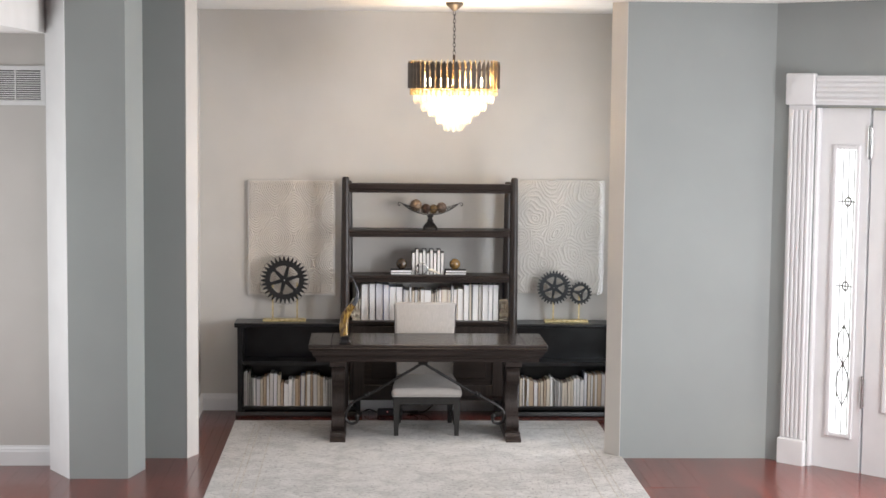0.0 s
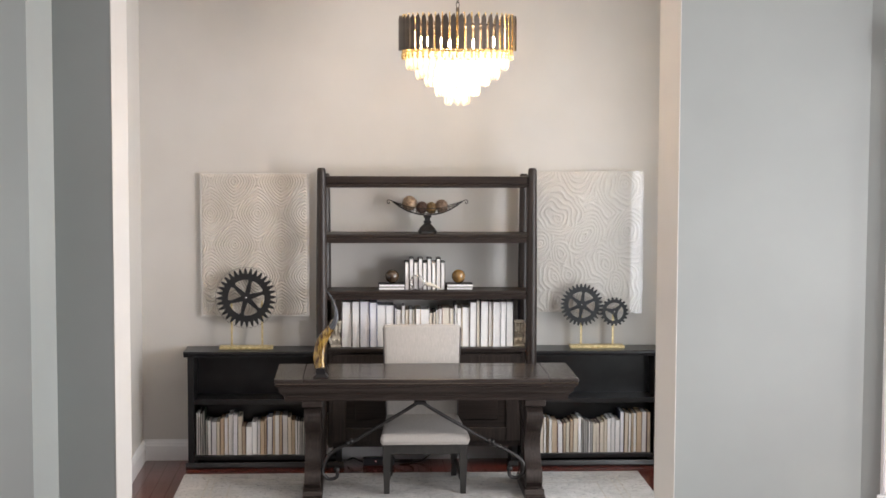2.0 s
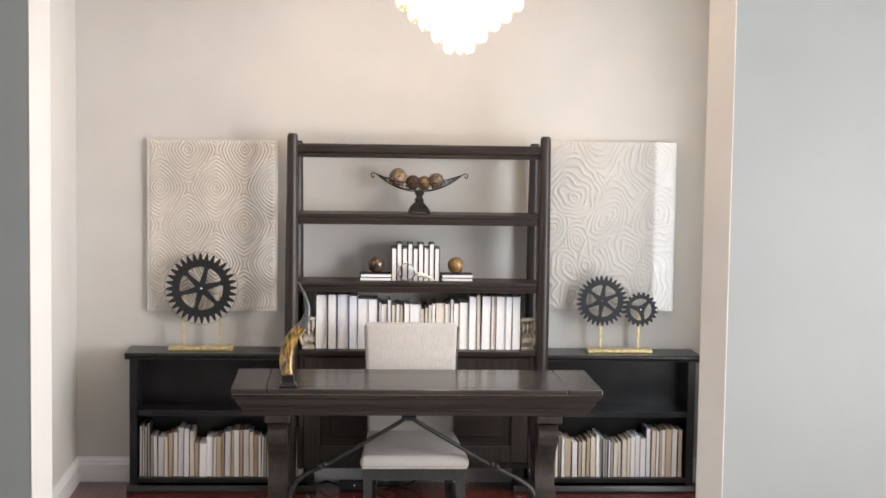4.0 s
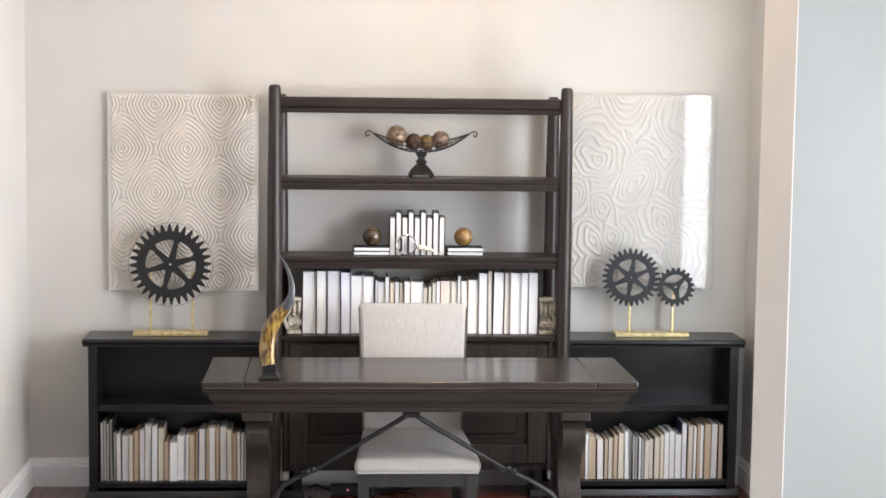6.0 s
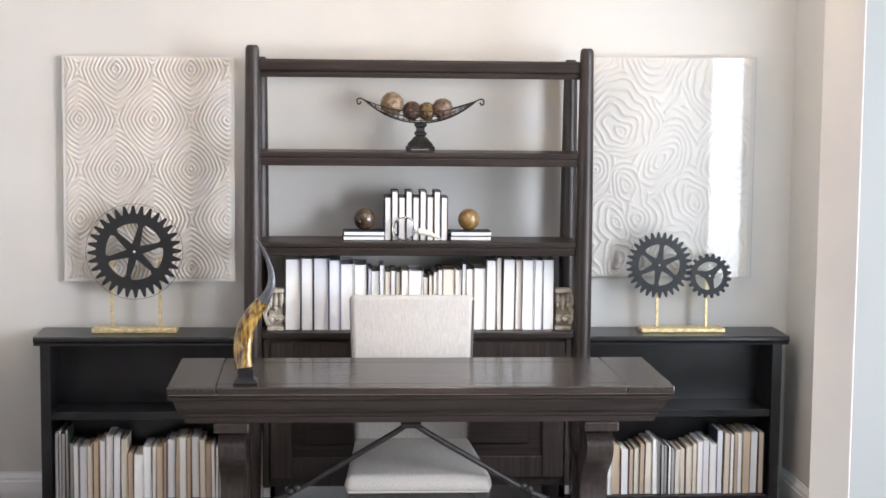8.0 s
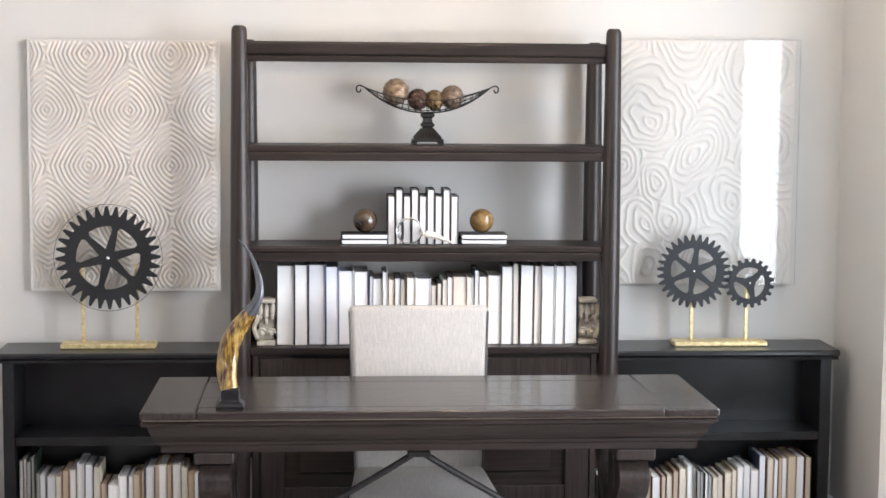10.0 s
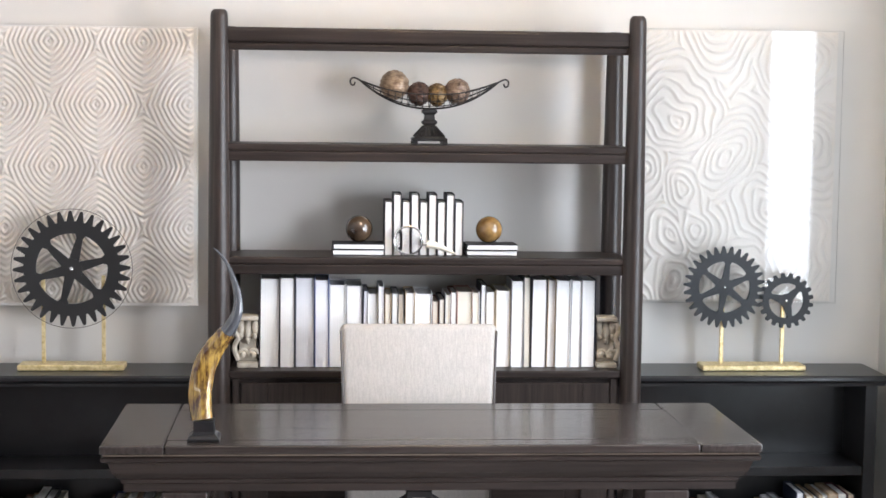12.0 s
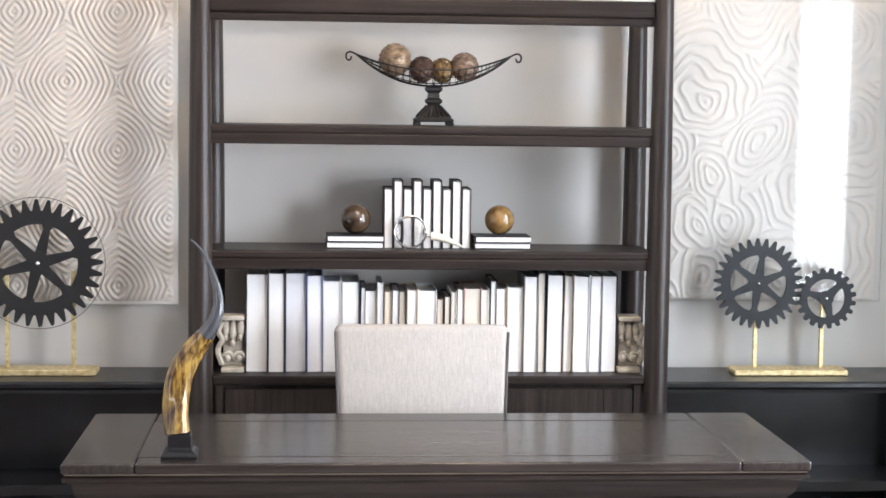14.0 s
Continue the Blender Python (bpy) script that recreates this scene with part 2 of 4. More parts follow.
wall("wall_north", [(-2.1, 0), (1.6, 0), (1.6, 0.15), (-2.1, 0.15)], 0, H, WALL, "warm greige painted wall behind the bookcases")
wall("wall_west", [(LEFT - 0.15, 0), (LEFT, 0), (LEFT, -1.60), (LEFT - 0.15, -1.60)], 0, H, WALL, "greige painted side wall of the study")
# east wall with its window opening
WY0, WY1, WZ0, WZ1 = -1.58, -0.92, 0.62, 2.62
EX0, EX1 = RIGHT, RIGHT + 0.15
bm = bmesh.new()
box(bm, (EX0, -1.60, 0), (EX1, WY0, H))
box(bm, (EX0, WY1, 0), (EX1, 0, H))
box(bm, (EX0, WY0, 0), (EX1, WY1, WZ0))
box(bm, (EX0, WY0, WZ1), (EX1, WY1, H))
solo("wall_east", bm, WALL, "greige painted side wall with a tall window", "wall", kind="structure")
# opening between foyer and study, with splayed ends
wall("wall_opening_east", [(1.098, -1.60), (1.182, -1.74), (2.345, -1.74), (2.205, -1.60)], 0, H, FOYER, "grey-green painted wall beside the study opening")
wall("wall_opening_west", [(-1.757, -1.60), (-1.82, -1.74), (-2.6, -1.74), (-2.6, -1.60)], 0, H, FOYER, "grey-green painted wall end beside the study opening")
wall("wall_column", [(-2.058, -2.07), (-2.131, -2.35), (-2.509, -2.35), (-2.683, -2.07), (-2.683, -1.745), (-2.2, -1.745), (-2.2, -2.03)], 0, H, FOYER, "grey painted square wall column in the foyer")


def lit_face_board(name, a, b, nrm, mat, label):
    """A 6 mm board over a splayed wall end, from floor to ceiling; its pale colour stands in for light."""
    a, b, nrm = Vector((*a, 0)), Vector((*b, 0)), Vector((*nrm, 0)).normalized()
    bm = bmesh.new()
    extrude(bm, [(0.0, 0.001), (1.0, 0.001), (1.0, 0.006), (0.0, 0.006)], H - FZ, lambda u, v, w: a + (b - a) * u + nrm * v + Vector((0, 0, FZ + w)))
    return solo(name, bm, mat, label, "trim", kind="structure")


# light on the column chamfer and both jambs, painted as paler boards
lit_face_board("trim", (-2.509, -2.35), (-2.683, -2.07), (-0.28, -0.174), TRIM, "white corner board of the wall column, its lit face put into the colour")
lit_face_board("trim", (-1.757, -1.60), (-1.82, -1.74), (0.14, -0.063), WALL, "jamb of the study opening, its light put into a paler colour")
lit_face_board("trim", (1.098, -1.60), (1.182, -1.74), (-0.14, -0.084), WALL, "jamb of the study opening, its light put into a paler colour")
wall("wall_hall_west", [(-3.9, -1.95), (-2.686, -1.95), (-2.686, -1.80), (-3.9, -1.80)], 0, H, WALL, "greige hall wall with a vent near the ceiling")
bm = bmesh.new()
box(bm, (-4.05, -2.9, 0), (-3.9, -1.8, H))
box(bm, (-4.05, -15.3, 0), (-3.9, -4.3, H))
box(bm, (-4.05, -4.3, 0), (-3.9, -2.9, 0.35))
box(bm, (-4.05, -4.3, 2.45), (-3.9, -2.9, H))
solo("wall_foyer_west", bm, FOYER, "grey-green foyer side wall with a window", "wall", kind="structure")
# diagonal entry wall
CX, CY = 2.205, -1.74
D = math.sqrt(0.5)


def entry(u, w, z):
    return Vector((CX + D * u - D * w, CY - D * u - D * w, z))


def entry_box(bm, u0, u1, w0, w1, z0, z1, bevel=0.0):
    r = bmesh.ops.create_cube(bm, size=1.0, matrix=Matrix.LocRotScale(((u0 + u1) / 2, (w0 + w1) / 2, (z0 + z1) / 2), None, (u1 - u0, w1 - w0, z1 - z0)))
    if bevel:
        es = list({e for v in r["verts"] for e in v.link_edges})
        nv = bmesh.ops.bevel(bm, geom=es, offset=bevel, segments=1, affect="EDGES")
    return bm


ENTRY = Matrix(((D, -D, 0, CX), (-D, -D, 0, CY), (0, 0, 1, 0), (0, 0, 0, 1)))
entry_wall = tagged(new("wall_entry"), "grey-green painted entry wall round the front door", "wall", kind="structure")
for u0, u1, z0 in ((0.0, 0.32, 0.0), (0.32, 1.92, 2.52), (1.92, 2.2, 0.0)):
    bm = entry_box(bmesh.new(), u0, u1, -0.16, 0.0, z0, H)
    bmesh.ops.transform(bm, matrix=ENTRY, verts=bm.verts)
    part("wall_section", bm, FOYER, entry_wall)
E1 = entry(2.2, 0, 0)
# foyer side wall, its large unseen window added to bring light, and the end wall
bm = bmesh.new()
fx0, fx1 = 3.44, 3.60
box(bm, (fx0, -3.9, 0), (fx1, E1.y - 0.1, H))
box(bm, (fx0, -15.3, 0), (fx1, -5.9, H))
box(bm, (fx0, -5.9, 0), (fx1, -3.9, 0.45))
box(bm, (fx0, -5.9, 2.35), (fx1, -3.9, H))
solo("wall_foyer_east", bm, FOYER, "grey-green foyer wall with a wide added window", "wall", kind="structure")
wall("wall_south", [(-4.05, -15.3), (3.6, -15.3), (3.6, -15.15), (-4.05, -15.15)], 0, H, FOYER, "plain grey-green foyer end wall")
solo("ceiling", boxed((-4.1, -15.3, H), (3.9, 0.2, H + 0.12)), CEIL, "flat white painted ceiling", "ceiling", kind="structure")
solo("ceiling_hall", boxed((-3.9, -8.0, 2.95), (-2.686, -1.95, H)), CEIL, "lower white ceiling over the side hall", "ceiling", kind="structure")
solo("ground", boxed((-60, -60, -0.5), (60, 60, -0.2)), material("lawn", (0.06, 0.09, 0.03), 0.9, var=0.3), "grass outside the house", "ground", kind="structure")


def baseboard(a, b, nrm, name="baseboard"):
    a, b, nrm = Vector((*a, 0)), Vector((*b, 0)), Vector((*nrm, 0))
    d = b - a
    prof = [(0, 0), (0.018, 0), (0.018, 0.095), (0.014, 0.103), (0.014, 0.112), (0.006, 0.128), (0.006, 0.135), (0, 0.135)]
    bm = bmesh.new()
    extrude(bm, prof, 1.0, lambda u, v, w: a + d * w + nrm * u + Vector((0, 0, v + FZ)))
    return solo(name, bm, TRIM, "white moulded baseboard along the wall", "baseboard", kind="structure")


baseboard((LEFT, 0), (RIGHT, 0), (0, -1))
baseboard((LEFT, -1.60), (LEFT, 0), (1, 0))
baseboard((RIGHT, 0), (RIGHT, -1.60), (-1, 0))
baseboard((-3.9, -1.95), (-2.686, -1.95), (0, -1))


# ---- study window ----
def make_window(name, x, y0, y1, z0, z1, label):
    w = tagged(new(name), label, "window", kind="structure")
    bm = bmesh.new()
    for lo, hi in (((x, y0, z0), (x + 0.06, y0 + 0.05, z1)), ((x, y1 - 0.05, z0), (x + 0.06, y1, z1)),
                   ((x, y0 + 0.05, z0), (x + 0.06, y1 - 0.05, z0 + 0.06)), ((x, y0 + 0.05, z1 - 0.06), (x + 0.06, y1 - 0.05, z1)),
                   ((x, y0 + 0.05, (z0 + z1) / 2 - 0.03), (x + 0.06, y1 - 0.05, (z0 + z1) / 2 + 0.03))):
        box(bm, lo, hi, 0.004)
    part("window_frame", bm, TRIM, w)
    for a, b in ((z0 + 0.06, (z0 + z1) / 2 - 0.03), ((z0 + z1) / 2 + 0.03, z1 - 0.06)):
        p = part("pane", boxed((x + 0.02, y0 + 0.05, a), (x + 0.026, y1 - 0.05, b)), GLASS, w)
        p.visible_shadow = False
    return w


make_window("window_1", RIGHT + 0.03, WY0, WY1, WZ0, WZ1, "white framed sash window in the study wall")
make_window("window_2", 3.46, -5.9, -3.9, 0.45, 2.35, "wide white framed foyer window, unseen and added to let in light")
make_window("window_3", -4.02, -4.3, -2.9, 0.35, 2.45, "white framed foyer window")


# ---- front door with sidelight ----
def entry_part(name, bm, mat, parent, label="", smooth=False):
    bmesh.ops.transform(bm, matrix=ENTRY, verts=bm.verts)
    return part(name, bm, mat, parent, label, smooth)


def tube_entry(pts, r, n=6):
    return tube(bmesh.new(), pts, r, n)


door = tagged(new("door_1"), "white front door with leaded sidelight and fluted casing", "door", kind="structure")
bm = bmesh.new()
entry_box(bm, 0.125, 0.315, 0.0, 0.022, 0, 2.53)
for k in range(5):
    u = 0.142 + 0.034 * k
    entry_box(bm, u, u + 0.022, 0.022, 0.034, 0.25, 2.50, 0.004)
entry_box(bm, 0.115, 0.322, 0.0, 0.045, 0, 0.24, 0.006)
entry_part("casing", bm, TRIM, door, "fluted white casing")
bm = bmesh.new()
entry_box(bm, 0.108, 0.328, 0.0, 0.05, 2.532, 2.745, 0.008)
bmesh.ops.create_cone(bm, cap_ends=True, segments=28, radius1=0.085, radius2=0.075, depth=0.012, matrix=Matrix.Translation((0.218, 0.056, 2.638)) @ Matrix.Rotation(math.pi / 2, 4, "X"))
bmesh.ops.create_cone(bm, cap_ends=True, segments=28, radius1=0.055, radius2=0.045, depth=0.014, matrix=Matrix.Translation((0.218, 0.066, 2.638)) @ Matrix.Rotation(math.pi / 2, 4, "X"))
entry_part("corner_block", bm, TRIM, door, "white rosette block")
bm = bmesh.new()
entry_box(bm, 0.33, 2.0, 0.0, 0.022, 2.535, 2.73)
for k in range(5):
    entry_box(bm, 0.33, 2.0, 0.022, 0.034, 2.555 + 0.034 * k, 2.577 + 0.034 * k, 0.004)
entry_part("header_casing", bm, TRIM, door, "fluted white casing")
GU0, GU1, GZ0, GZ1 = 0.475, 0.615, 0.32, 2.24
bm = bmesh.new()
for u0, u1, z0, z1 in ((0.322, GU0, 0, 2.515), (GU1, 0.70, 0, 2.515), (GU0, GU1, 0, GZ0), (GU0, GU1, GZ1, 2.515)):
    entry_box(bm, u0, u1, -0.10, -0.04, z0, z1)
for u0, u1, z0, z1 in ((GU0 - 0.03, GU0, GZ0 - 0.03, GZ1 + 0.03), (GU1, GU1 + 0.03, GZ0 - 0.03, GZ1 + 0.03), (GU0, GU1, GZ0 - 0.03, GZ0), (GU0, GU1, GZ1, GZ1 + 0.03)):
    entry_box(bm, u0, u1, -0.04, -0.022, z0, z1, 0.005)
entry_box(bm, 0.322, 0.345, -0.04, 0.0, 0, 2.515, 0.004)
entry_part("sidelight_frame", bm, TRIM, door)
bm = bmesh.new()
entry_box(bm, GU0, GU1, -0.072, -0.066, GZ0, GZ1)
sg = entry_part("pane", bm, FROST, door, "textured leaded glass")
sg.visible_shadow = False
gm = (GU0 + GU1) / 2
bm = bmesh.new()
for u in (gm, GU0 + 0.028, GU1 - 0.028):
    tube(bm, [(u, -0.062, GZ0), (u, -0.062, GZ1)], 0.0045, 6)
for z in (1.32, 1.89):
    tube(bm, [(GU0, -0.062, z), (GU1, -0.062, z)], 0.0045, 6)
    tube(bm, [(gm + 0.022 * math.cos(a * math.pi / 8), -0.063, z + 0.03 * math.sin(a * math.pi / 8)) for a in range(17)], 0.0065, 6, cap=False)
for zc, hh in ((0.92, 0.135), (0.65, 0.145)):
    for sgn in (-1, 1):
        tube(bm, [(gm + sgn * 0.048 * math.sin(math.pi * k / 12), -0.063, zc - hh + 2 * hh * k / 12) for k in range(13)], 0.005, 6)
entry_part("leading", bm, LEAD, door, "dark lead came")
bm = bmesh.new()
entry_box(bm, 0.715, 1.90, -0.09, -0.045, 0.01, 2.505, 0.004)
for u0, u1, z0, z1 in ((0.86, 0.895, 0.5, 2.3), (1.725, 1.76, 0.5, 2.3), (0.895, 1.725, 0.5, 0.535), (0.895, 1.725, 2.265, 2.3)):
    entry_box(bm, u0, u1, -0.045, -0.022, z0, z1, 0.005)
entry_part("door_leaf", bm, TRIM, door)
bm = entry_box(bmesh.new(), 0.896, 1.724, -0.044, -0.039, 0.536, 2.264)
entry_part("pane", bm, FROST, door, "textured door glass").visible_shadow = False
for z in (0.62, 2.29):
    bm = bmesh.new()
    entry_box(bm, 0.690, 0.725, -0.038, -0.034, z - 0.10, z + 0.10, 0.001)
    tube(bm, [(0.708, -0.028, z - 0.11), (0.708, -0.028, z + 0.11)], 0.009, 10)
    entry_part("hinge", bm, STEEL, door, "steel hinge")

# ---- vent ----
vent = thing("wall_vent", "white metal return-air vent high on the hall wall", "vent", (-3.07, -1.952, 2.61))
bm = bmesh.new()
for lo, hi in (((-0.36, -0.014, 0.10), (0.36, 0, 0.13)), ((-0.36, -0.014, -0.13), (0.36, 0, -0.10)), ((-0.36, -0.014, -0.10), (-0.33, 0, 0.10)), ((0.33, -0.014, -0.10), (0.36, 0, 0.10)),
               ((-0.015, -0.014, -0.10), (0.015, 0, 0.10)), ((-0.17, -0.014, -0.10), (-0.16, 0, 0.10)), ((0.16, -0.014, -0.10), (0.17, 0, 0.10))):
    box(bm, lo, hi, 0.002)
part("frame", bm, TRIM, vent)
# shade inside the vent, put in as a black sheet on the solid wall
part("backing", boxed((-0.34, -0.003, -0.11), (0.34, 0.0, 0.11)), PLASTIC, vent, "black sheet for the shade behind the slats")
slat_me = finish("slat", box(bmesh.new(), (-0.33, -0.010, -0.0035), (0.33, -0.004, 0.0035), 0.001), TRIM)
for k in range(14):
    s = part("slat", slat_me, TRIM, vent)
    s.matrix_local = pose(0, 0, -0.092 + k * 0.0142, 35, 0, 0)

# ---- rug ----
RUG_M = material("distressed_rug", (0.54, 0.525, 0.505), 0.95, var=0.12, scale=6, grain=0.6, grain_scale=(14, 110, 14), lo=0.42, hi=0.6, bump=0.7, bump_scale=420, sheen=0.2, spec=0.1,
                 second=(0.31, 0.30, 0.285))
_nt = RUG_M.node_tree
_p = _nt.nodes["Principled BSDF"]
_old = _p.inputs["Base Color"].links[0].from_socket
_tc = _nt.nodes.new("ShaderNodeTexCoord")
_sp = _nt.nodes.new("ShaderNodeTexNoise")
_sp.inputs["Scale"].default_value, _sp.inputs["Detail"].default_value, _sp.inputs["Roughness"].default_value = 38, 4, 0.8
_nt.links.new(_tc.outputs["Object"], _sp.inputs["Vector"])
_r = _nt.nodes.new("ShaderNodeMapRange")
_r.inputs["From Min"].default_value, _r.inputs["From Max"].default_value = 0.56, 0.63
_nt.links.new(_sp.outputs["Fac"], _r.inputs["Value"])
_m = _nt.nodes.new("ShaderNodeMix")
_m.data_type = "RGBA"
_m.inputs["B"].default_value = (0.15, 0.145, 0.14, 1)
_nt.links.new(_r.outputs[0], _m.inputs["Factor"])
_nt.links.new(_old, _m.inputs["A"])
_nt.links.new(_m.outputs["Result"], _p.inputs["Base Color"])
RX0, RX1, RY0, RY1 = -1.59, 1.20, -3.25, -0.47
rug = thing("rug", "pale beige distressed rug with dark flecks and faint border lines", "rug")
part("rug_body", boxed((RX0, RY0, FZ + 0.001), (RX1, RY1, FZ + 0.012), 0.004), RUG_M, rug)
STRIPE = material("rug_line", (0.47, 0.44, 0.39), 0.95, var=0.2, scale=60, bump=0.5, bump_scale=300, spec=0.1)
for ins in (0.16, 0.20, 0.30):
    bm = bmesh.new()
    for lo, hi in (((RX0 + ins, RY0 + ins), (RX0 + ins + 0.007, RY1 - ins)), ((RX1 - ins - 0.007, RY0 + ins), (RX1 - ins, RY1 - ins)),
                   ((RX0 + ins, RY1 - ins - 0.007), (RX1 - ins, RY1 - ins)), ((RX0 + ins, RY0 + ins), (RX1 - ins, RY0 + ins + 0.007))):
        box(bm, (*lo, FZ + 0.011), (*hi, FZ + 0.0128))
    part("border_line", bm, STRIPE, rug, "faint grey woven line")

# ---- books ----
COVERS = {k: material("cover_" + k, c, 0.55, var=0.08, scale=20) for k, c in dict(
    black=(0.018, 0.018, 0.02), navy=(0.025, 0.035, 0.07), blue=(0.10, 0.15, 0.34), tan=(0.45, 0.33, 0.2), brown=(0.17, 0.07, 0.04), cream=(0.7, 0.64, 0.52),
    white=(0.8, 0.8, 0.8), grey=(0.25, 0.25, 0.26), green=(0.06, 0.09, 0.07), rose=(0.5, 0.3, 0.26), maroon=(0.12, 0.03, 0.04)).items()}
PAGES = {k: material("pages_" + k, c, 0.85, var=0.045, scale=8, grain=0.75, grain_scale=(700, 20, 3), bump=0.3, bump_scale=300, random_v=0.06) for k, c in dict(
    white=(0.90, 0.89, 0.88), cream=(0.78, 0.72, 0.62), tan=(0.62, 0.5, 0.37), cool=(0.83, 0.83, 0.865), grey=(0.5, 0.49, 0.47)).items()}
WORD = {"white": "white", "cream": "cream", "tan": "tan", "cool": "bluish-white", "grey": "grey"}


def book(at, thick, tall, deep, cover, pages, group, where, lean=0.0, flat=False):
    """A closed book, its fore-edge to the front; at: the front lower corner of its foot."""
    b = thing("book", f"{cover} covered book, {WORD[pages]} page edges out, {where}", "book", at, group)
    c = min(0.0027, thick * 0.11)
    if flat:
        b.matrix_world = pose(*at) @ pose(tall, 0, 0, 0, -90, 0)
    elif lean:
        b.matrix_world = pose(*at, 0, lean, 0)
    bm = bmesh.new()
    box(bm, (c, 0.004, 0.0), (thick - c, deep - 0.004, tall - 0.005))
    bow = rnd.uniform(-0.0012, 0.0012)
    for v in bm.verts:
        v.co.x += bow if v.co.z > tall / 2 else 0.0
    part("page_block", bm, PAGES[pages], b)
    bm = bmesh.new()
    box(bm, (0, 0, 0), (c, deep, tall), 0.0006)
    box(bm, (thick - c, 0, 0), (thick, deep, tall), 0.0006)
    box(bm, (c, deep - 0.004, 0), (thick - c, deep, tall))
    part("cover", bm, COVERS[cover], b)
    return b


rnd = random.Random(7)

# ---- low bookcases ----
CT, CF = 0.800, -0.262


def low_bookcase(x0, x1, label):
    b = thing("low_bookcase", label, "bookcase", (0, 0, 0), "low bookcases against the wall")
    yb = -0.022
    for xs in (x0 + 0.012, x1 - 0.012 - 0.04):
        part("side_panel", boxed((xs, CF + 0.006, FZ), (xs + 0.04, yb, CT - 0.035), 0.002), BLACK, b)
    bm = bmesh.new()
    prof = [(CF - 0.014, CT), (CF - 0.020, CT - 0.006), (CF - 0.020, CT - 0.016), (CF - 0.006, CT - 0.026), (CF - 0.004, CT - 0.036), (yb, CT - 0.036), (yb, CT)]
    extrude(bm, prof, x1 - x0 + 0.02, lambda u, v, w: Vector((x0 - 0.01 + w, u, v)))
    part("top", bm, BLACK, b, "black moulded top")
    part("shelf", boxed((x0 + 0.052, CF + 0.016, 0.465), (x1 - 0.052, yb - 0.012, 0.495), 0.002), BLACK, b)
    part("bottom_shelf", boxed((x0 + 0.052, CF + 0.010, 0.115), (x1 - 0.052, yb - 0.012, 0.140), 0.002), BLACK, b)
    part("back_panel", boxed((x0 + 0.052, yb - 0.010, FZ), (x1 - 0.052, yb, CT - 0.036)), BLACK, b)
    bm = bmesh.new()
    extrude(bm, [(CF - 0.010, FZ), (CF - 0.010, 0.075), (CF - 0.004, 0.088), (CF + 0.004, 0.10), (CF + 0.02, 0.10), (CF + 0.02, FZ)], x1 - x0 + 0.004,
            lambda u, v, w: Vector((x0 - 0.002 + w, u, v)))
    part("plinth", bm, BLACK, b)
    return b


low_bookcase(-1.60, -0.62, "black low bookcase holding a row of pale books")
low_bookcase(0.42, 1.385, "black low bookcase holding cream and tan books")


def row_of_books(x, x_end, z, y, specs, group, where, tops, deep=0.16):
    i = 0
    while x < x_end:
        th, cov, pag = specs[i % len(specs)]
        th *= rnd.uniform(0.9, 1.12)
        hh = tops((x + th / 2)) * rnd.uniform(0.97, 1.03)
        book((x, y + rnd.uniform(-0.006, 0.012), z + 0.001), th, hh, deep, cov, pag, group, where, lean=rnd.choice((0, 0, 0.5, 0.4, -0.5)))
        x += th + 0.0012
        i += 1


W1 = "in the low bookcase"
specs1 = [(0.014, "grey", "white"), (0.010, "white", "white"), (0.016, "black", "grey"), (0.012, "green", "grey"), (0.014, "green", "grey"), (0.024, "grey", "white"), (0.030, "grey", "cool"),
          (0.018, "cream", "cream"), (0.024, "brown", "tan"), (0.026, "tan", "cool"), (0.026, "white", "white"), (0.034, "black", "cool"), (0.024, "cream", "cream"), (0.022, "brown", "tan"),
          (0.034, "white", "white"), (0.030, "white", "white"), (0.016, "grey", "white"), (0.026, "tan", "tan"), (0.012, "brown", "tan"), (0.034, "blue", "white"), (0.014, "tan", "tan"), (0.030, "cream", "white"),
          (0.016, "brown", "tan"), (0.034, "grey", "white"), (0.020, "cream", "cream"), (0.022, "tan", "tan")]
row_of_books(-1.54, -0.70, 0.141, CF + 0.03, specs1, "books in the low bookcases", W1,
             lambda x: 0.275 if x < -1.48 else 0.185 if -1.26 < x < -1.20 else 0.235 + 0.02 * math.sin(23 * x))
specs2 = [(0.022, "white", "white"), (0.030, "grey", "white"), (0.030, "white", "white"), (0.026, "navy", "cool"), (0.022, "tan", "cream"), (0.016, "black", "white"), (0.014, "tan", "tan"), (0.016, "white", "white"),
          (0.034, "tan", "tan"), (0.030, "maroon", "white"), (0.022, "black", "tan"), (0.018, "cream", "cream"), (0.024, "brown", "tan"), (0.030, "cream", "cream"), (0.018, "white", "white"), (0.014, "grey", "grey"),
          (0.012, "black", "grey"), (0.012, "grey", "grey"), (0.012, "black", "white"), (0.014, "grey", "grey"), (0.020, "cream", "cream"), (0.022, "maroon", "cream"), (0.022, "cream", "cream"), (0.020, "tan", "cream")]
row_of_books(0.50, 1.305, 0.141, CF + 0.03, specs2, "books in the low bookcases", W1,
             lambda x: 0.255 if x > 1.12 else 0.205 + 0.02 * math.sin(31 * x))

# ---- etagere ----
et = thing("etagere", "dark-stained oak etagere with round posts and a cupboard base", "shelving")
PX0, PX1 = -0.755, 0.547


def post(x, y, top):
    bm = bmesh.new()
    lathe(bm, [(0.026, FZ), (0.029, FZ + 0.05), (0.034, 0.5), (0.035, 0.95), (0.033, 1.4), (0.027, top - 0.02), (0.025, top - 0.008), (0.018, top)], (x, y, 0), 20)
    return bm


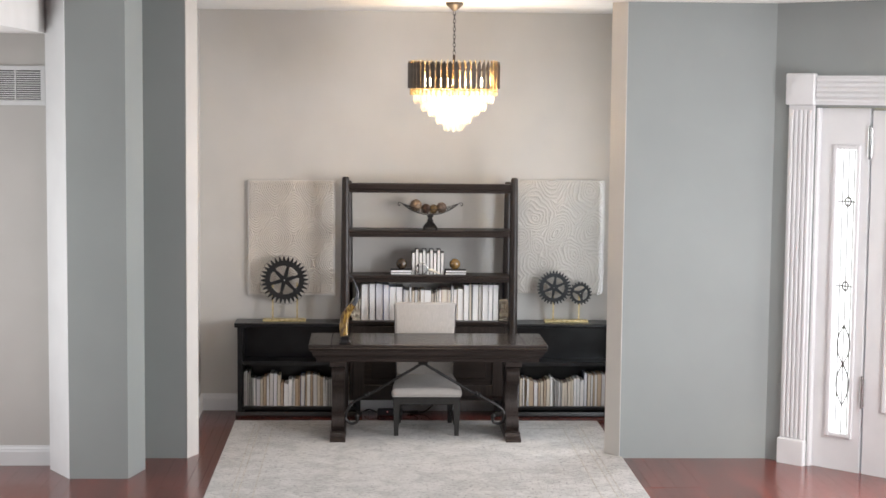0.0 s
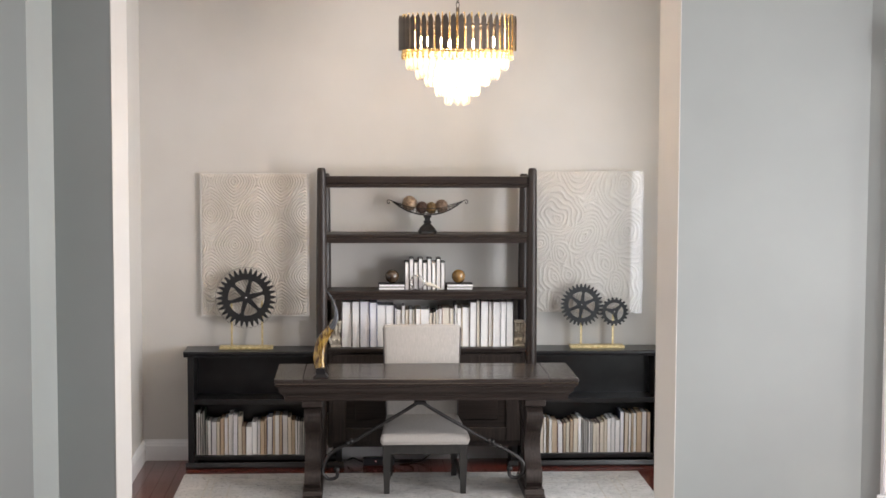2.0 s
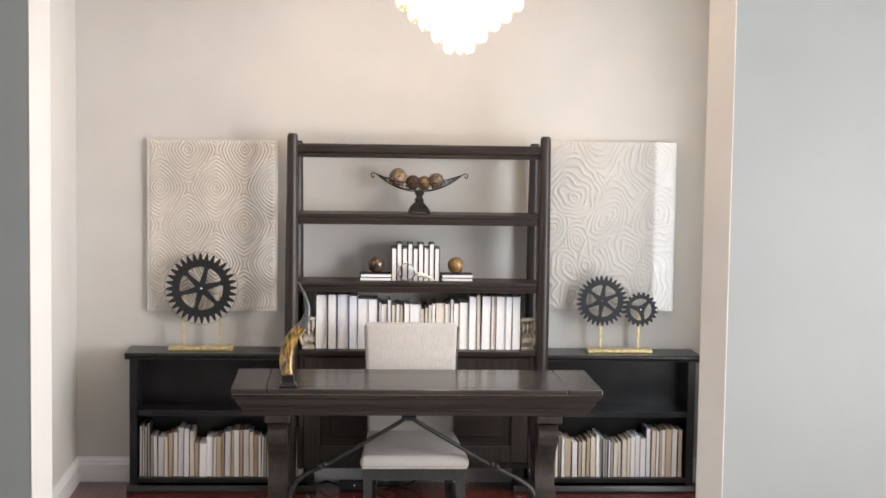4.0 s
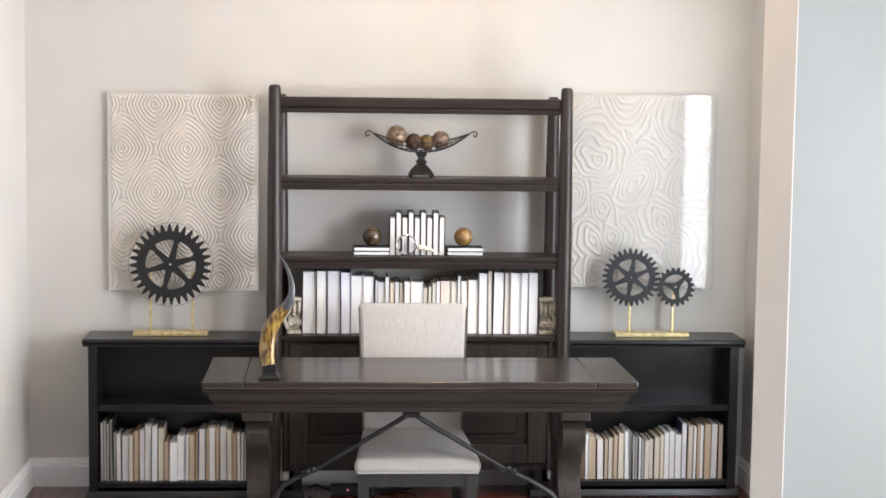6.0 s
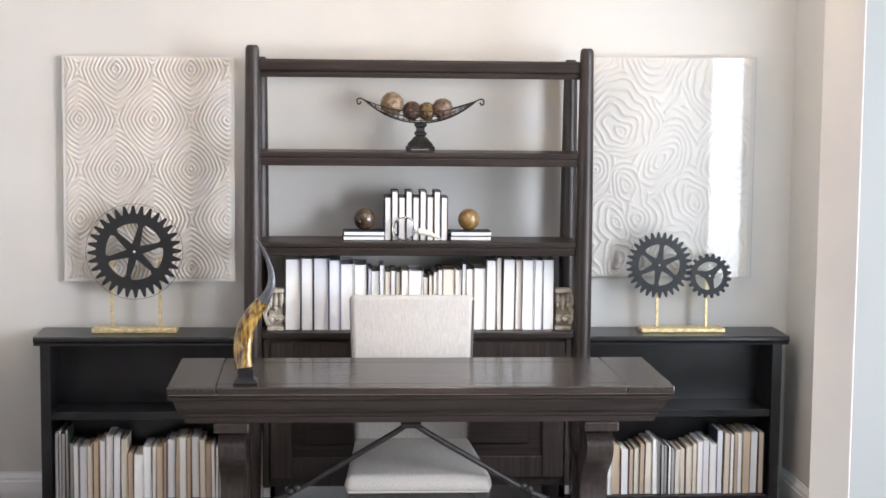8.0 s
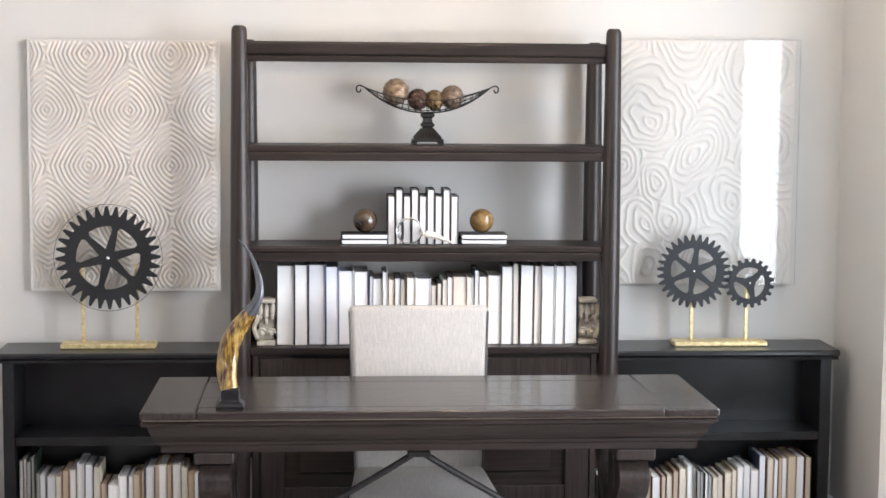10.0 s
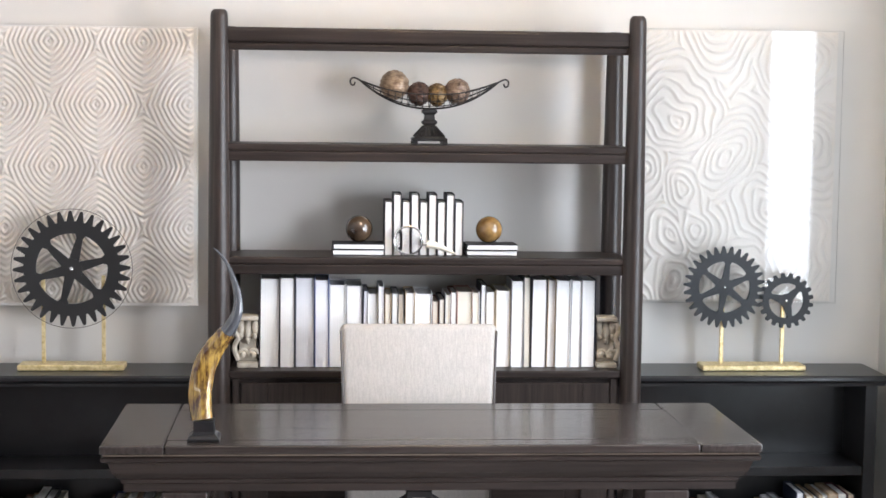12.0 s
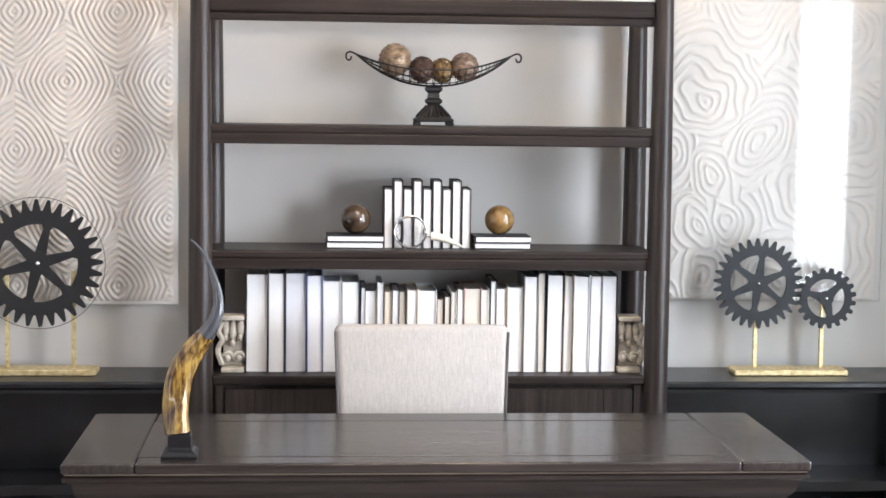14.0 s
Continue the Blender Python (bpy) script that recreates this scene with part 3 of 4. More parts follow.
for x in (PX0, PX1):
    part("post", post(x, -0.30, 1.942), WOOD_V, et, smooth=True)
for x in (PX0 + 0.022, PX1 - 0.030):
    part("post", post(x, -0.075, 1.900), WOOD_V, et, smooth=True)
bm = bmesh.new()
box(bm, (PX0 + 0.02, -0.306, 1.842), (PX1 - 0.02, -0.262, 1.890), 0.010, 3)
box(bm, (PX0 + 0.02, -0.300, 1.820), (PX1 - 0.02, -0.268, 1.842), 0.006, 2)
part("front_rail", bm, WOOD, et)
part("back_rail", boxed((PX0 + 0.05, -0.095, 1.838), (PX1 - 0.05, -0.060, 1.882), 0.008, 2), WOOD, et)
for x in (PX0, PX1):
    part("side_rail", boxed((x - 0.012, -0.272, 1.835), (x + 0.012, -0.10, 1.872), 0.005), WOOD, et)
for zt in (1.532, 1.180):
    bm = bmesh.new()
    box(bm, (PX0 + 0.012, -0.312, zt - 0.024), (PX1 - 0.012, -0.062, zt), 0.006, 2)
    box(bm, (PX0 + 0.016, -0.3095, zt - 0.054), (PX1 - 0.016, -0.275, zt - 0.0235), 0.004, 2)
    box(bm, (PX0 + 0.05, -0.095, zt - 0.05), (PX1 - 0.05, -0.070, zt - 0.024))
    part("shelf", bm, WOOD, et)
CBX0, CBX1 = PX0 + 0.037, PX1 - 0.037
part("cupboard_top", boxed((CBX0 - 0.004, -0.312, 0.797), (CBX1 + 0.004, -0.055, 0.822), 0.005, 2), WOOD, et)
bm = bmesh.new()
box(bm, (CBX0, -0.285, 0.20), (CBX1, -0.06, 0.796))
part("cupboard_body", bm, WOOD_V, et)


def cupboard_door(x0, x1):
    z0, z1, y = 0.235, 0.782, -0.286
    bm = bmesh.new()
    st = 0.085
    box(bm, (x0, y - 0.018, z0), (x0 + st, y, z1), 0.002)
    box(bm, (x1 - st, y - 0.018, z0), (x1, y, z1), 0.002)
    box(bm, (x0 + st, y - 0.018, z1 - st), (x1 - st, y, z1), 0.002)
    box(bm, (x0 + st, y - 0.018, z0), (x1 - st, y, z0 + st), 0.002)
    d = part("door", bm, WOOD_V, et)
    bm = bmesh.new()
    box(bm, (x0 + st + 0.001, y - 0.006, z0 + st + 0.001), (x1 - st - 0.001, y, z1 - st - 0.001))
    box(bm, (x0 + st + 0.05, y - 0.014, z0 + st + 0.05), (x1 - st - 0.05, y - 0.006, z1 - st - 0.05), 0.005)
    part("panel", bm, WOOD, d)
    return d


cm = (CBX0 + CBX1) / 2
cupboard_door(CBX0 + 0.03, cm - 0.003)
cupboard_door(cm + 0.003, CBX1 - 0.03)
for x in (CBX0 + 0.004, CBX1 - 0.026):
    part("stile", boxed((x, -0.303, 0.20), (x + 0.022, -0.287, 0.795), 0.002), WOOD_V, et)

# books on the cupboard
E3 = "on the etagere"
x = -0.632
rowx = [(0.060, 0.285, "black", "white"), (0.046, 0.288, "black", "white"), (0.058, 0.288, "navy", "cool"), (0.044, 0.282, "blue", "cool"), (0.050, 0.266, "white", "white"), (0.048, 0.264, "grey", "white"),
        (0.014, 0.248, "navy", "cool"), (0.034, 0.238, "cream", "white"), (0.016, 0.262, "white", "white"), (0.020, 0.236, "tan", "cream"), (0.022, 0.240, "black", "white"), (0.018, 0.236, "white", "cream"),
        (0.030, 0.242, "tan", "white"), (0.052, 0.240, "white", "white"), (0.020, 0.214, "brown", "cream"), (0.018, 0.222, "black", "cream"), (0.016, 0.236, "white", "cream"), (0.020, 0.244, "brown", "white"),
        (0.048, 0.246, "rose", "cream"), (0.022, 0.244, "white", "cream"), (0.018, 0.268, "black", "white"), (0.030, 0.246, "tan", "white"), (0.044, 0.250, "cream", "white"), (0.040, 0.282, "grey", "white"),
        (0.022, 0.292, "black", "cream"), (0.048, 0.286, "black", "white"), (0.026, 0.284, "tan", "white"), (0.044, 0.284, "white", "white"), (0.034, 0.284, "grey", "white"), (0.044, 0.284, "navy", "white")]
fit_k = (0.443 + 0.632) / sum(r[0] for r in rowx)
for th, hh, cov, pag in rowx:
    book((x, -0.245 + rnd.uniform(-0.006, 0.006), 0.823), th * fit_k - 0.001, hh, 0.165, cov, pag, "books on the cupboard", E3, lean=rnd.choice((0, 0.5, -0.4, 0.3)))
    x += th * fit_k
# small upright books on the upper shelf
x = -0.2385
for k in range(9):
    th = 0.0268
    book((x, -0.235, 1.181), th, 0.172 if k % 2 == 0 else 0.195, 0.13, "black", "white", "small books on the upper shelf", "on the upper shelf")
    x += th + 0.0012
for x0 in (-0.405, 0.0195):
    for k, dx in ((0, 0.0), (1, 0.002)):
        book((x0 + dx, -0.255, 1.181 + 0.0185 * k), 0.0178, 0.163, 0.12, "black", "white", "stacked books on the upper shelf", "stacked flat on the shelf", flat=True)


def ball(name, at, r, mat, label, cat, group=""):
    bm = bmesh.new()
    bmesh.ops.create_uvsphere(bm, u_segments=32, v_segments=20, radius=r, matrix=Matrix.Translation(at))
    return solo(name, bm, mat, label, cat, group, smooth=True)


MARBLE_D = material("dark_marble", (0.022, 0.014, 0.010), 0.08, var=0.3, scale=16, second=(0.11, 0.07, 0.042), coat=0.5)
MARBLE_T = material("amber_stone", (0.32, 0.19, 0.065), 0.10, var=0.3, scale=34, second=(0.15, 0.08, 0.03), coat=0.5)
ball("stone_sphere", (-0.318, -0.20, 1.2185 + 0.043), 0.043, MARBLE_D, "polished dark brown marble sphere on stacked books", "ornament", "stone spheres")
ball("stone_sphere", (0.098, -0.20, 1.2185 + 0.043), 0.043, MARBLE_T, "polished amber stone sphere on stacked books", "ornament", "stone spheres")

# magnifying glass leaning on the small books
mg = thing("magnifying_glass", "round magnifying glass with a bone handle, leaning on books", "magnifying glass", (-0.163, -0.262, 1.182))
bm = bmesh.new()
R_ = 0.045
tube(bm, [(R_ * math.cos(a * math.pi / 16), 0, 0.048 + R_ * math.sin(a * math.pi / 16)) for a in range(33)], 0.003, 8, cap=False)
part("rim", bm, STEEL, mg, smooth=True)
bm = bmesh.new()
bmesh.ops.create_uvsphere(bm, u_segments=28, v_segments=12, radius=1.0, matrix=Matrix.Translation((0, 0, 0.048)) @ Matrix.Diagonal((0.043, 0.005, 0.043, 1)))
part("lens", bm, GLASS, mg, smooth=True)
bm = bmesh.new()
tube(bm, smooth_path([(0.044, 0, 0.036), (0.06, -0.002, 0.036)]), 0.004, 8)
part("ferrule", bm, STEEL, mg, smooth=True)
bm = bmesh.new()
pts = smooth_path([(0.058, -0.002, 0.037), (0.085, -0.004, 0.033), (0.115, -0.006, 0.022), (0.15, -0.008, 0.006)], 5)
tube(bm, pts, [0.0105 * (1 - (i / (len(pts) - 1)) ** 2) + 0.002 for i in range(len(pts))], 10)
part("handle", bm, BONE, mg, "ivory-coloured curved handle", smooth=True)

# wire bowl with spheres
bowl = thing("wire_bowl", "boat-shaped dark wire bowl on a ribbed pedestal", "bowl", (-0.098, -0.20, 1.533))
bm = bmesh.new()
box(bm, (-0.056, -0.05, 0.010), (0.056, 0.05, 0.020), 0.003)
for sx in (-1, 1):
    for sy in (-1, 1):
        box(bm, (sx * 0.047 - 0.009, sy * 0.041 - 0.009, 0), (sx * 0.047 + 0.009, sy * 0.041 + 0.009, 0.010), 0.002)
part("foot", bm, IRON, bowl)
bm = bmesh.new()
lathe(bm, [(0.070, 0.020), (0.066, 0.024), (0.046, 0.036), (0.030, 0.054), (0.024, 0.060), (0.034, 0.066), (0.034, 0.072), (0.024, 0.078), (0.022, 0.092), (0.034, 0.100), (0.034, 0.108), (0.02, 0.111)], (0, 0, 0), 4, square=True)
pedestal = part("pedestal", bm, IRON, bowl)
for k in range(-3, 4):
    rib_mesh = finish("rib", tube(bmesh.new(), [(k * 0.0135, -0.047, 0.025), (k * 0.0060, -0.020, 0.056)], 0.0028, 6), IRON)
    for s in range(4):
        part("rib", rib_mesh, IRON, pedestal).matrix_local = Matrix.Rotation(s * math.pi / 2, 4, "Z")
bm = bmesh.new()


def hull(u, v):
    """Boat surface: u along, v across, both -1 to 1."""
    x_ = 0.222 * u
    half = 0.075 * (1 - u * u) ** 0.6
    top = 0.115 + 0.085 * abs(u) ** 1.8 + 0.028 * (1 - abs(u))
    keel = 0.112 + 0.088 * abs(u) ** 2.2
    return Vector((x_, half * v, keel + (top - keel + 0.016 * (1 - u * u)) * v * v))


for v in (-1, 1):
    tube(bm, [hull(-1 + k / 16, v) for k in range(33)], 0.0024, 6)
for v in (-0.72, 0.72, -0.4, 0.4):
    tube(bm, [hull(-0.96 + k * 1.92 / 32, v) for k in range(33)], 0.0013, 5)
tube(bm, [hull(-1 + k / 16, 0) for k in range(33)], 0.0032, 6)
for k in range(-9, 10):
    u = k / 10
    tube(bm, [hull(u, -1 + j / 5) for j in range(11)], 0.0013, 5)
for s in (-1, 1):
    e = hull(s, 0)
    tube(bm, smooth_path([e, e + Vector((s * 0.018, 0, 0.007)), e + Vector((s * 0.029, 0, 0.0)), e + Vector((s * 0.027, 0, -0.014)), e + Vector((s * 0.018, 0, -0.016)), e + Vector((s * 0.014, 0, -0.006))], 4), 0.0028, 6)
part("basket", bm, IRON, bowl, smooth=True)
for k, (x_, z_, r, c, c2, lab) in enumerate(((-0.112, 0.186, 0.046, (0.36, 0.26, 0.17), (0.13, 0.08, 0.05), "tan woven texture"), (-0.034, 0.159, 0.037, (0.12, 0.065, 0.045), (0.03, 0.017, 0.014), "dark brown leaf texture"),
                                             (0.024, 0.157, 0.035, (0.26, 0.16, 0.06), (0.045, 0.026, 0.014), "bronze crackle texture"), (0.088, 0.168, 0.040, (0.30, 0.21, 0.15), (0.09, 0.055, 0.04), "mottled brown texture"))):
    m = material("ornament_ball", c, 0.35, var=0.3, scale=70, second=c2, bump=1.0, bump_scale=130, grain=0.5, grain_scale=(50, 50, 240), metal=0.35, lo=0.44, hi=0.6)
    bm = bmesh.new()
    bmesh.ops.create_uvsphere(bm, u_segments=36, v_segments=22, radius=r)
    rr = random.Random(k)
    for vtx in bm.verts:
        n_ = vtx.co.normalized()
        vtx.co += n_ * 0.0022 * math.sin(60 * (n_.x * (0.6 + 0.2 * k) + n_.z) + 3 * k)
    o = solo("decorative_ball", bm, m, f"decorative ball with a {lab}, in the wire bowl", "ornament", "balls in the bowl", smooth=True)
    o.location = (-0.098 + x_, -0.20, 1.533 + z_)


# carved bookends
def bookend(x, sgn):
    bm = bmesh.new()
    box(bm, (-0.033, -0.036, 0), (0.033, 0.04, 0.016), 0.004, 2)
    box(bm, (-0.028, 0.0, 0.016), (0.028, 0.038, 0.150), 0.003)
    box(bm, (-0.033, -0.034, 0.150), (0.033, 0.04, 0.164), 0.004, 2)
    for k, (dx, ln) in enumerate(((-0.021, 0.046), (0.0, 0.060), (0.021, 0.046))):
        bmesh.ops.create_icosphere(bm, subdivisions=2, radius=1.0, matrix=Matrix.Translation((dx, -0.004, 0.150 - ln * 0.55)) @ Matrix.Diagonal((0.0125, 0.020, ln * 0.62, 1)))
        bmesh.ops.create_icosphere(bm, subdivisions=2, radius=1.0, matrix=Matrix.Translation((dx, -0.012, 0.150 - ln * 1.1)) @ Matrix.Diagonal((0.008, 0.012, 0.012, 1)))
    for s in (-1, 1):
        tube(bm, [(s * 0.016 + (0.017 - 0.0011 * q) * math.cos(q * 0.6), -0.012 - 0.0007 * q, 0.042 + (0.017 - 0.0011 * q) * math.sin(q * 0.6)) for q in range(15)], 0.0052, 7)
        bmesh.ops.create_icosphere(bm, subdivisions=2, radius=0.010, matrix=Matrix.Translation((s * 0.016, -0.018, 0.042)))
        tube(bm, smooth_path([(sgn * 0.030, -0.02 * s, 0.146), (sgn * 0.040, -0.02 * s, 0.118), (sgn * 0.030, -0.02 * s, 0.092), (sgn * 0.042, -0.02 * s, 0.062), (sgn * 0.030, -0.02 * s, 0.022)], 5), 0.008, 7)
    o = solo("bookend", bm, STONE, "pale carved stone bookend holding the books", "bookend", "bookends on the cupboard", smooth=True)
    o.location = (x, -0.225, 0.8225)
    return o


bookend(-0.668, -1)
bookend(0.478, 1)


# ---- gear sculptures ----
def gear_mesh(r_tip, teeth, r_root, r_in, r_hub, spokes, spoke_w, turn, sharp):
    """A flat gear in the xz plane, 9 mm thick, from an outline ring, spokes and a hub."""
    bm = bmesh.new()
    th = 0.009
    outer = []
    for k in range(teeth):
        a0 = turn + 2 * math.pi * k / teeth
        st = 2 * math.pi / teeth
        for f, r in (((0.0, r_root), (0.10, r_root), (0.37, r_tip * 0.985), (0.5, r_tip), (0.63, r_tip * 0.985), (0.90, r_root)) if sharp else
                     ((0.0, r_root), (0.18, r_root), (0.30, r_tip * 0.985), (0.5, r_tip), (0.70, r_tip * 0.985), (0.82, r_root))):
            outer.append((a0 + f * st, r))
    n = len(outer)
    rings = []
    for y in (0, th):
        rings.append(([bm.verts.new((r * math.cos(a), y, r * math.sin(a))) for a, r in outer], [bm.verts.new((r_in * math.cos(a), y, r_in * math.sin(a))) for a, r in outer]))
    (o0, i0), (o1, i1) = rings
    for k in range(n):
        j = (k + 1) % n
        bm.faces.new((o0[k], o0[j], i0[j], i0[k]))
        bm.faces.new((o1[j], o1[k], i1[k], i1[j]))
        bm.faces.new((o0[j], o0[k], o1[k], o1[j]))
        bm.faces.new((i0[k], i0[j], i1[j], i1[k]))
    arms = []
    for s in range(spokes):
        arms.append(bmesh.new())
        a = turn + 2 * math.pi * s / spokes + 0.15
        m = Matrix.Rotation(-a, 4, "Y")
        w0, w1 = spoke_w * 0.72, spoke_w
        pts = [(r_hub * 0.6, -w1 * 1.25), (r_in * 0.55, -w1), (r_in * 0.88, -w0), (r_in + 0.006, -w1 * 1.6), (r_in + 0.006, w1 * 1.6), (r_in * 0.88, w0), (r_in * 0.55, w1), (r_hub * 0.6, w1 * 1.25)]
        extrude(arms[-1], pts, th - 0.001, lambda u, v, w: m @ Vector((u, 0.0005 + w, v)))
    hub = bmesh.new()
    extrude(hub, [(r_hub * math.cos(k * math.pi / 12), r_hub * math.sin(k * math.pi / 12)) for k in range(24)], th + 0.002, lambda u, v, w: Vector((u, -0.001 + w, v)))
    return bm, arms, hub


def gear_stand(at, width, rods, gears, label, paint):
    g = thing("gear_sculpture", label, "sculpture", at, "gear sculptures on the low bookcases")
    part("base", boxed((-width / 2, -0.045, 0), (width / 2, 0.045, 0.018), 0.003), GOLD, g, "distressed gold base")
    for x_, top in rods:
        part("rod", boxed((x_ - 0.006, 0.004, 0.018), (x_ + 0.006, 0.016, top), 0.001), GOLD, g, "slim gold rod")
    for x_, z_, bm, hub in gears:
        rim, arms, hb = bm
        d = part("gear", rim, paint, g, "dark painted gear wheel")
        for arm in arms:
            part("spoke", arm, paint, d)
        part("hub", hb, paint, d)
        d.location = (x_, -0.006, z_)
        b2 = bmesh.new()
        bmesh.ops.create_uvsphere(b2, u_segments=12, v_segments=8, radius=hub)
        pn = part("pin", b2, STEEL, d, "steel rivet", smooth=True)
        pn.location = (0, -0.002, 0)
    return g


g1 = gear_stand((-1.230, -0.14, CT + 0.0005), 0.335, ((-0.092, 0.30), (0.098, 0.30)),
           ((0.0, 0.322, gear_mesh(0.186, 32, 0.152, 0.113, 0.034, 6, 0.0135, 0.12, True), 0.008),), "large black gear wheel on a gold stand", GEAR_D)
gear_stand((0.982, -0.14, CT + 0.0005), 0.345, ((-0.100, 0.285), (0.103, 0.24)),
           ((-0.098, 0.272, gear_mesh(0.136, 30, 0.112, 0.085, 0.030, 6, 0.0105, 0.25, True), 0.006), (0.110, 0.228, gear_mesh(0.092, 20, 0.078, 0.058, 0.022, 3, 0.0115, 0.62, False), 0.006)),
           "two meshing charcoal gear wheels on a gold stand", GEAR)
bm = bmesh.new()
tube(bm, [(0.191 * math.cos(q * math.pi / 32), -0.002, 0.322 + 0.191 * math.sin(q * math.pi / 32)) for q in range(65)], 0.0011, 5, cap=False)
part("wire_loop", bm, LEAD, g1, "thin wire round the teeth", smooth=True)


# ---- relief panels ----
def relief(name, x0, x1, z0, z1, height, label, nx, nz):
    a = thing(name, label, "wall art", ((x0 + x1) / 2, -0.004, (z0 + z1) / 2), "relief panels on the wall")
    w, h = x1 - x0, z1 - z0
    vs, fs = [], []
    for j in range(nz + 1):
        for i in range(nx + 1):
            u, v = i / nx, j / nz
            edge = min(u * w, (1 - u) * w, v * h, (1 - v) * h)
            vs.append((u * w - w / 2, -0.030 - height(u * w, v * h) * min(1, edge / 0.012), v * h - h / 2))
    for j in range(nz):
        for i in range(nx):
            k = j * (nx + 1) + i
            fs.append((k, k + 1, k + nx + 2, k + nx + 1))
    me = bpy.data.meshes.new("relief")
    me.from_pydata(vs, [], fs)
    me.materials.append(PLASTER)
    me.polygons.foreach_set("use_smooth", [True] * len(fs))
    part("relief", me, PLASTER, a)
    bm = bmesh.new()
    box(bm, (-w / 2, -0.0295, -h / 2), (w / 2, 0, h / 2))
    part("panel", bm, PLASTER, a)
    return a, w, h


A1 = (-1.512, -0.852, 1.0, 1.892)
A2 = (0.598, 1.272, 1.015, 1.912)
cent1 = [(0.055 + 0.1475 * c, 0.845 - 0.4 * r - (0.2 if c % 2 == 0 else 0.0)) for c in range(-1, 7) for r in range(-2, 4)]


def h1(x_, z_):
    best = 9.0
    for cx, cz in cent1:
        dx, dz = abs(x_ - cx), abs(z_ - cz)
        if dx < 0.2 and dz < 0.3:
            d = 0.42 * (dx * 1.25 + dz) + 0.66 * math.hypot(dx * 1.2, dz)
            best = min(best, d)
    n_ = noise.noise((x_ * 9, z_ * 9, 3.0)) * 0.006
    s = 0.5 + 0.5 * math.cos(2 * math.pi * (best + n_) / 0.0215)
    return 0.0108 * s ** 0.9


rc = random.Random(21)
cent2 = [(0.12, 0.62, 1.0), (0.31, 0.485, 0.95), (0.19, 0.36, 0.6), (0.21, 0.25, 0.55), (0.11, 0.20, 0.6), (0.45, 0.31, 0.7), (0.52, 0.16, 0.8), (0.58, 0.80, 0.8), (0.13, 0.06, 0.7), (0.60, 0.50, 1.0), (0.36, 0.06, 0.8), (0.28, 0.93, 1.0), (0.02, 0.42, 0.8)]


def h2(x_, z_):
    best = 9.0
    px = x_ + 0.055 * noise.noise((x_ * 6, z_ * 4, 1.0)) + 0.020 * noise.noise((x_ * 15, z_ * 13, 4.0))
    pz = z_ + 0.055 * noise.noise((x_ * 6, z_ * 4, 7.0)) + 0.020 * noise.noise((x_ * 15, z_ * 13, 9.0))
    for cx, cz, k in cent2:
        best = min(best, math.hypot(px - cx, 0.8 * (pz - cz)) + 0.06 * (1 - k))
    s = 0.5 + 0.5 * math.cos(2 * math.pi * best / 0.0225)
    return 0.0066 * s ** 4.2


art1, w1, h1_ = relief("relief_panel", *A1, h1, "cream plaster relief panel of nested diamond ridges", 200, 250)
art2, w2, h2_ = relief("relief_panel", *A2, h2, "cream plaster relief panel of wood-ring ridges under acrylic", 190, 250)
bm = boxed((-w2 / 2 - 0.004, -0.058, -h2_ / 2 - 0.004), (w2 / 2 + 0.012, -0.053, h2_ / 2 + 0.004), 0.0008)
cv = part("acrylic_cover", bm, ACRYLIC, art2, "clear glossy acrylic cover")
bm = boxed((-w1 / 2 - 0.010, -0.030, -h1_ / 2 - 0.010), (w1 / 2 + 0.012, -0.001, h1_ / 2 + 0.004), 0.001)
part("border", bm, material("satin_border", (0.66, 0.64, 0.61), 0.35, var=0.03), art1, "narrow pale satin border")

# ---- desk ----
DX0, DX1, DYF, DYB, DT = -1.003, 0.722, -1.25, -0.65, 0.782
desk = thing("desk", "dark oak trestle desk with iron stretcher on the rug", "desk")
ew = 0.165
for x0, x1 in ((DX0, DX0 + ew - 0.0012), (DX1 - ew + 0.0012, DX1)):
    part("end_board", boxed((x0, DYF, DT - 0.024), (x1, DYB, DT), 0.006, 3), DESKTOP_E, desk)
ys = [DYF, DYF + 0.075, DYF + 0.225, DYF + 0.355, DYF + 0.49, DYB]
for a, b in zip(ys, ys[1:]):
    edge = 0.006 if a == DYF or b == DYB else 0.0006
    part("plank", boxed((DX0 + ew, a + 0.0004, DT - 0.024), (DX1 - ew, b - 0.0004, DT - 0.0003), edge, 3 if edge > 0.002 else 1), DESKTOP, desk)
bm = bmesh.new()
prof = [(0.010, DT - 0.0245), (0.010, DT - 0.029), (0.003, DT - 0.033), (0.003, DT - 0.041), (0.009, DT - 0.046), (0.020, DT - 0.049), (0.023, DT - 0.060), (0.030, DT - 0.078), (0.041, DT - 0.092), (0.050, DT - 0.099), (0.050, DT - 0.108), (0.056, DT - 0.112), (0.056, DT - 0.132), (0.075, DT - 0.134)]


def frame_ring(bm, prof):
    rings = []
    for ins, z in prof:
        rings.append([bm.verts.new(p) for p in ((DX0 + ins, DYF + ins, z), (DX1 - ins, DYF + ins, z), (DX1 - ins, DYB - ins, z), (DX0 + ins, DYB - ins, z))])
    for r1, r2 in zip(rings, rings[1:]):
        for k in range(4):
            bm.faces.new((r1[k], r1[(k + 1) % 4], r2[(k + 1) % 4], r2[k]))
    bm.faces.new(rings[0])
    bm.faces.new(rings[-1][::-1])


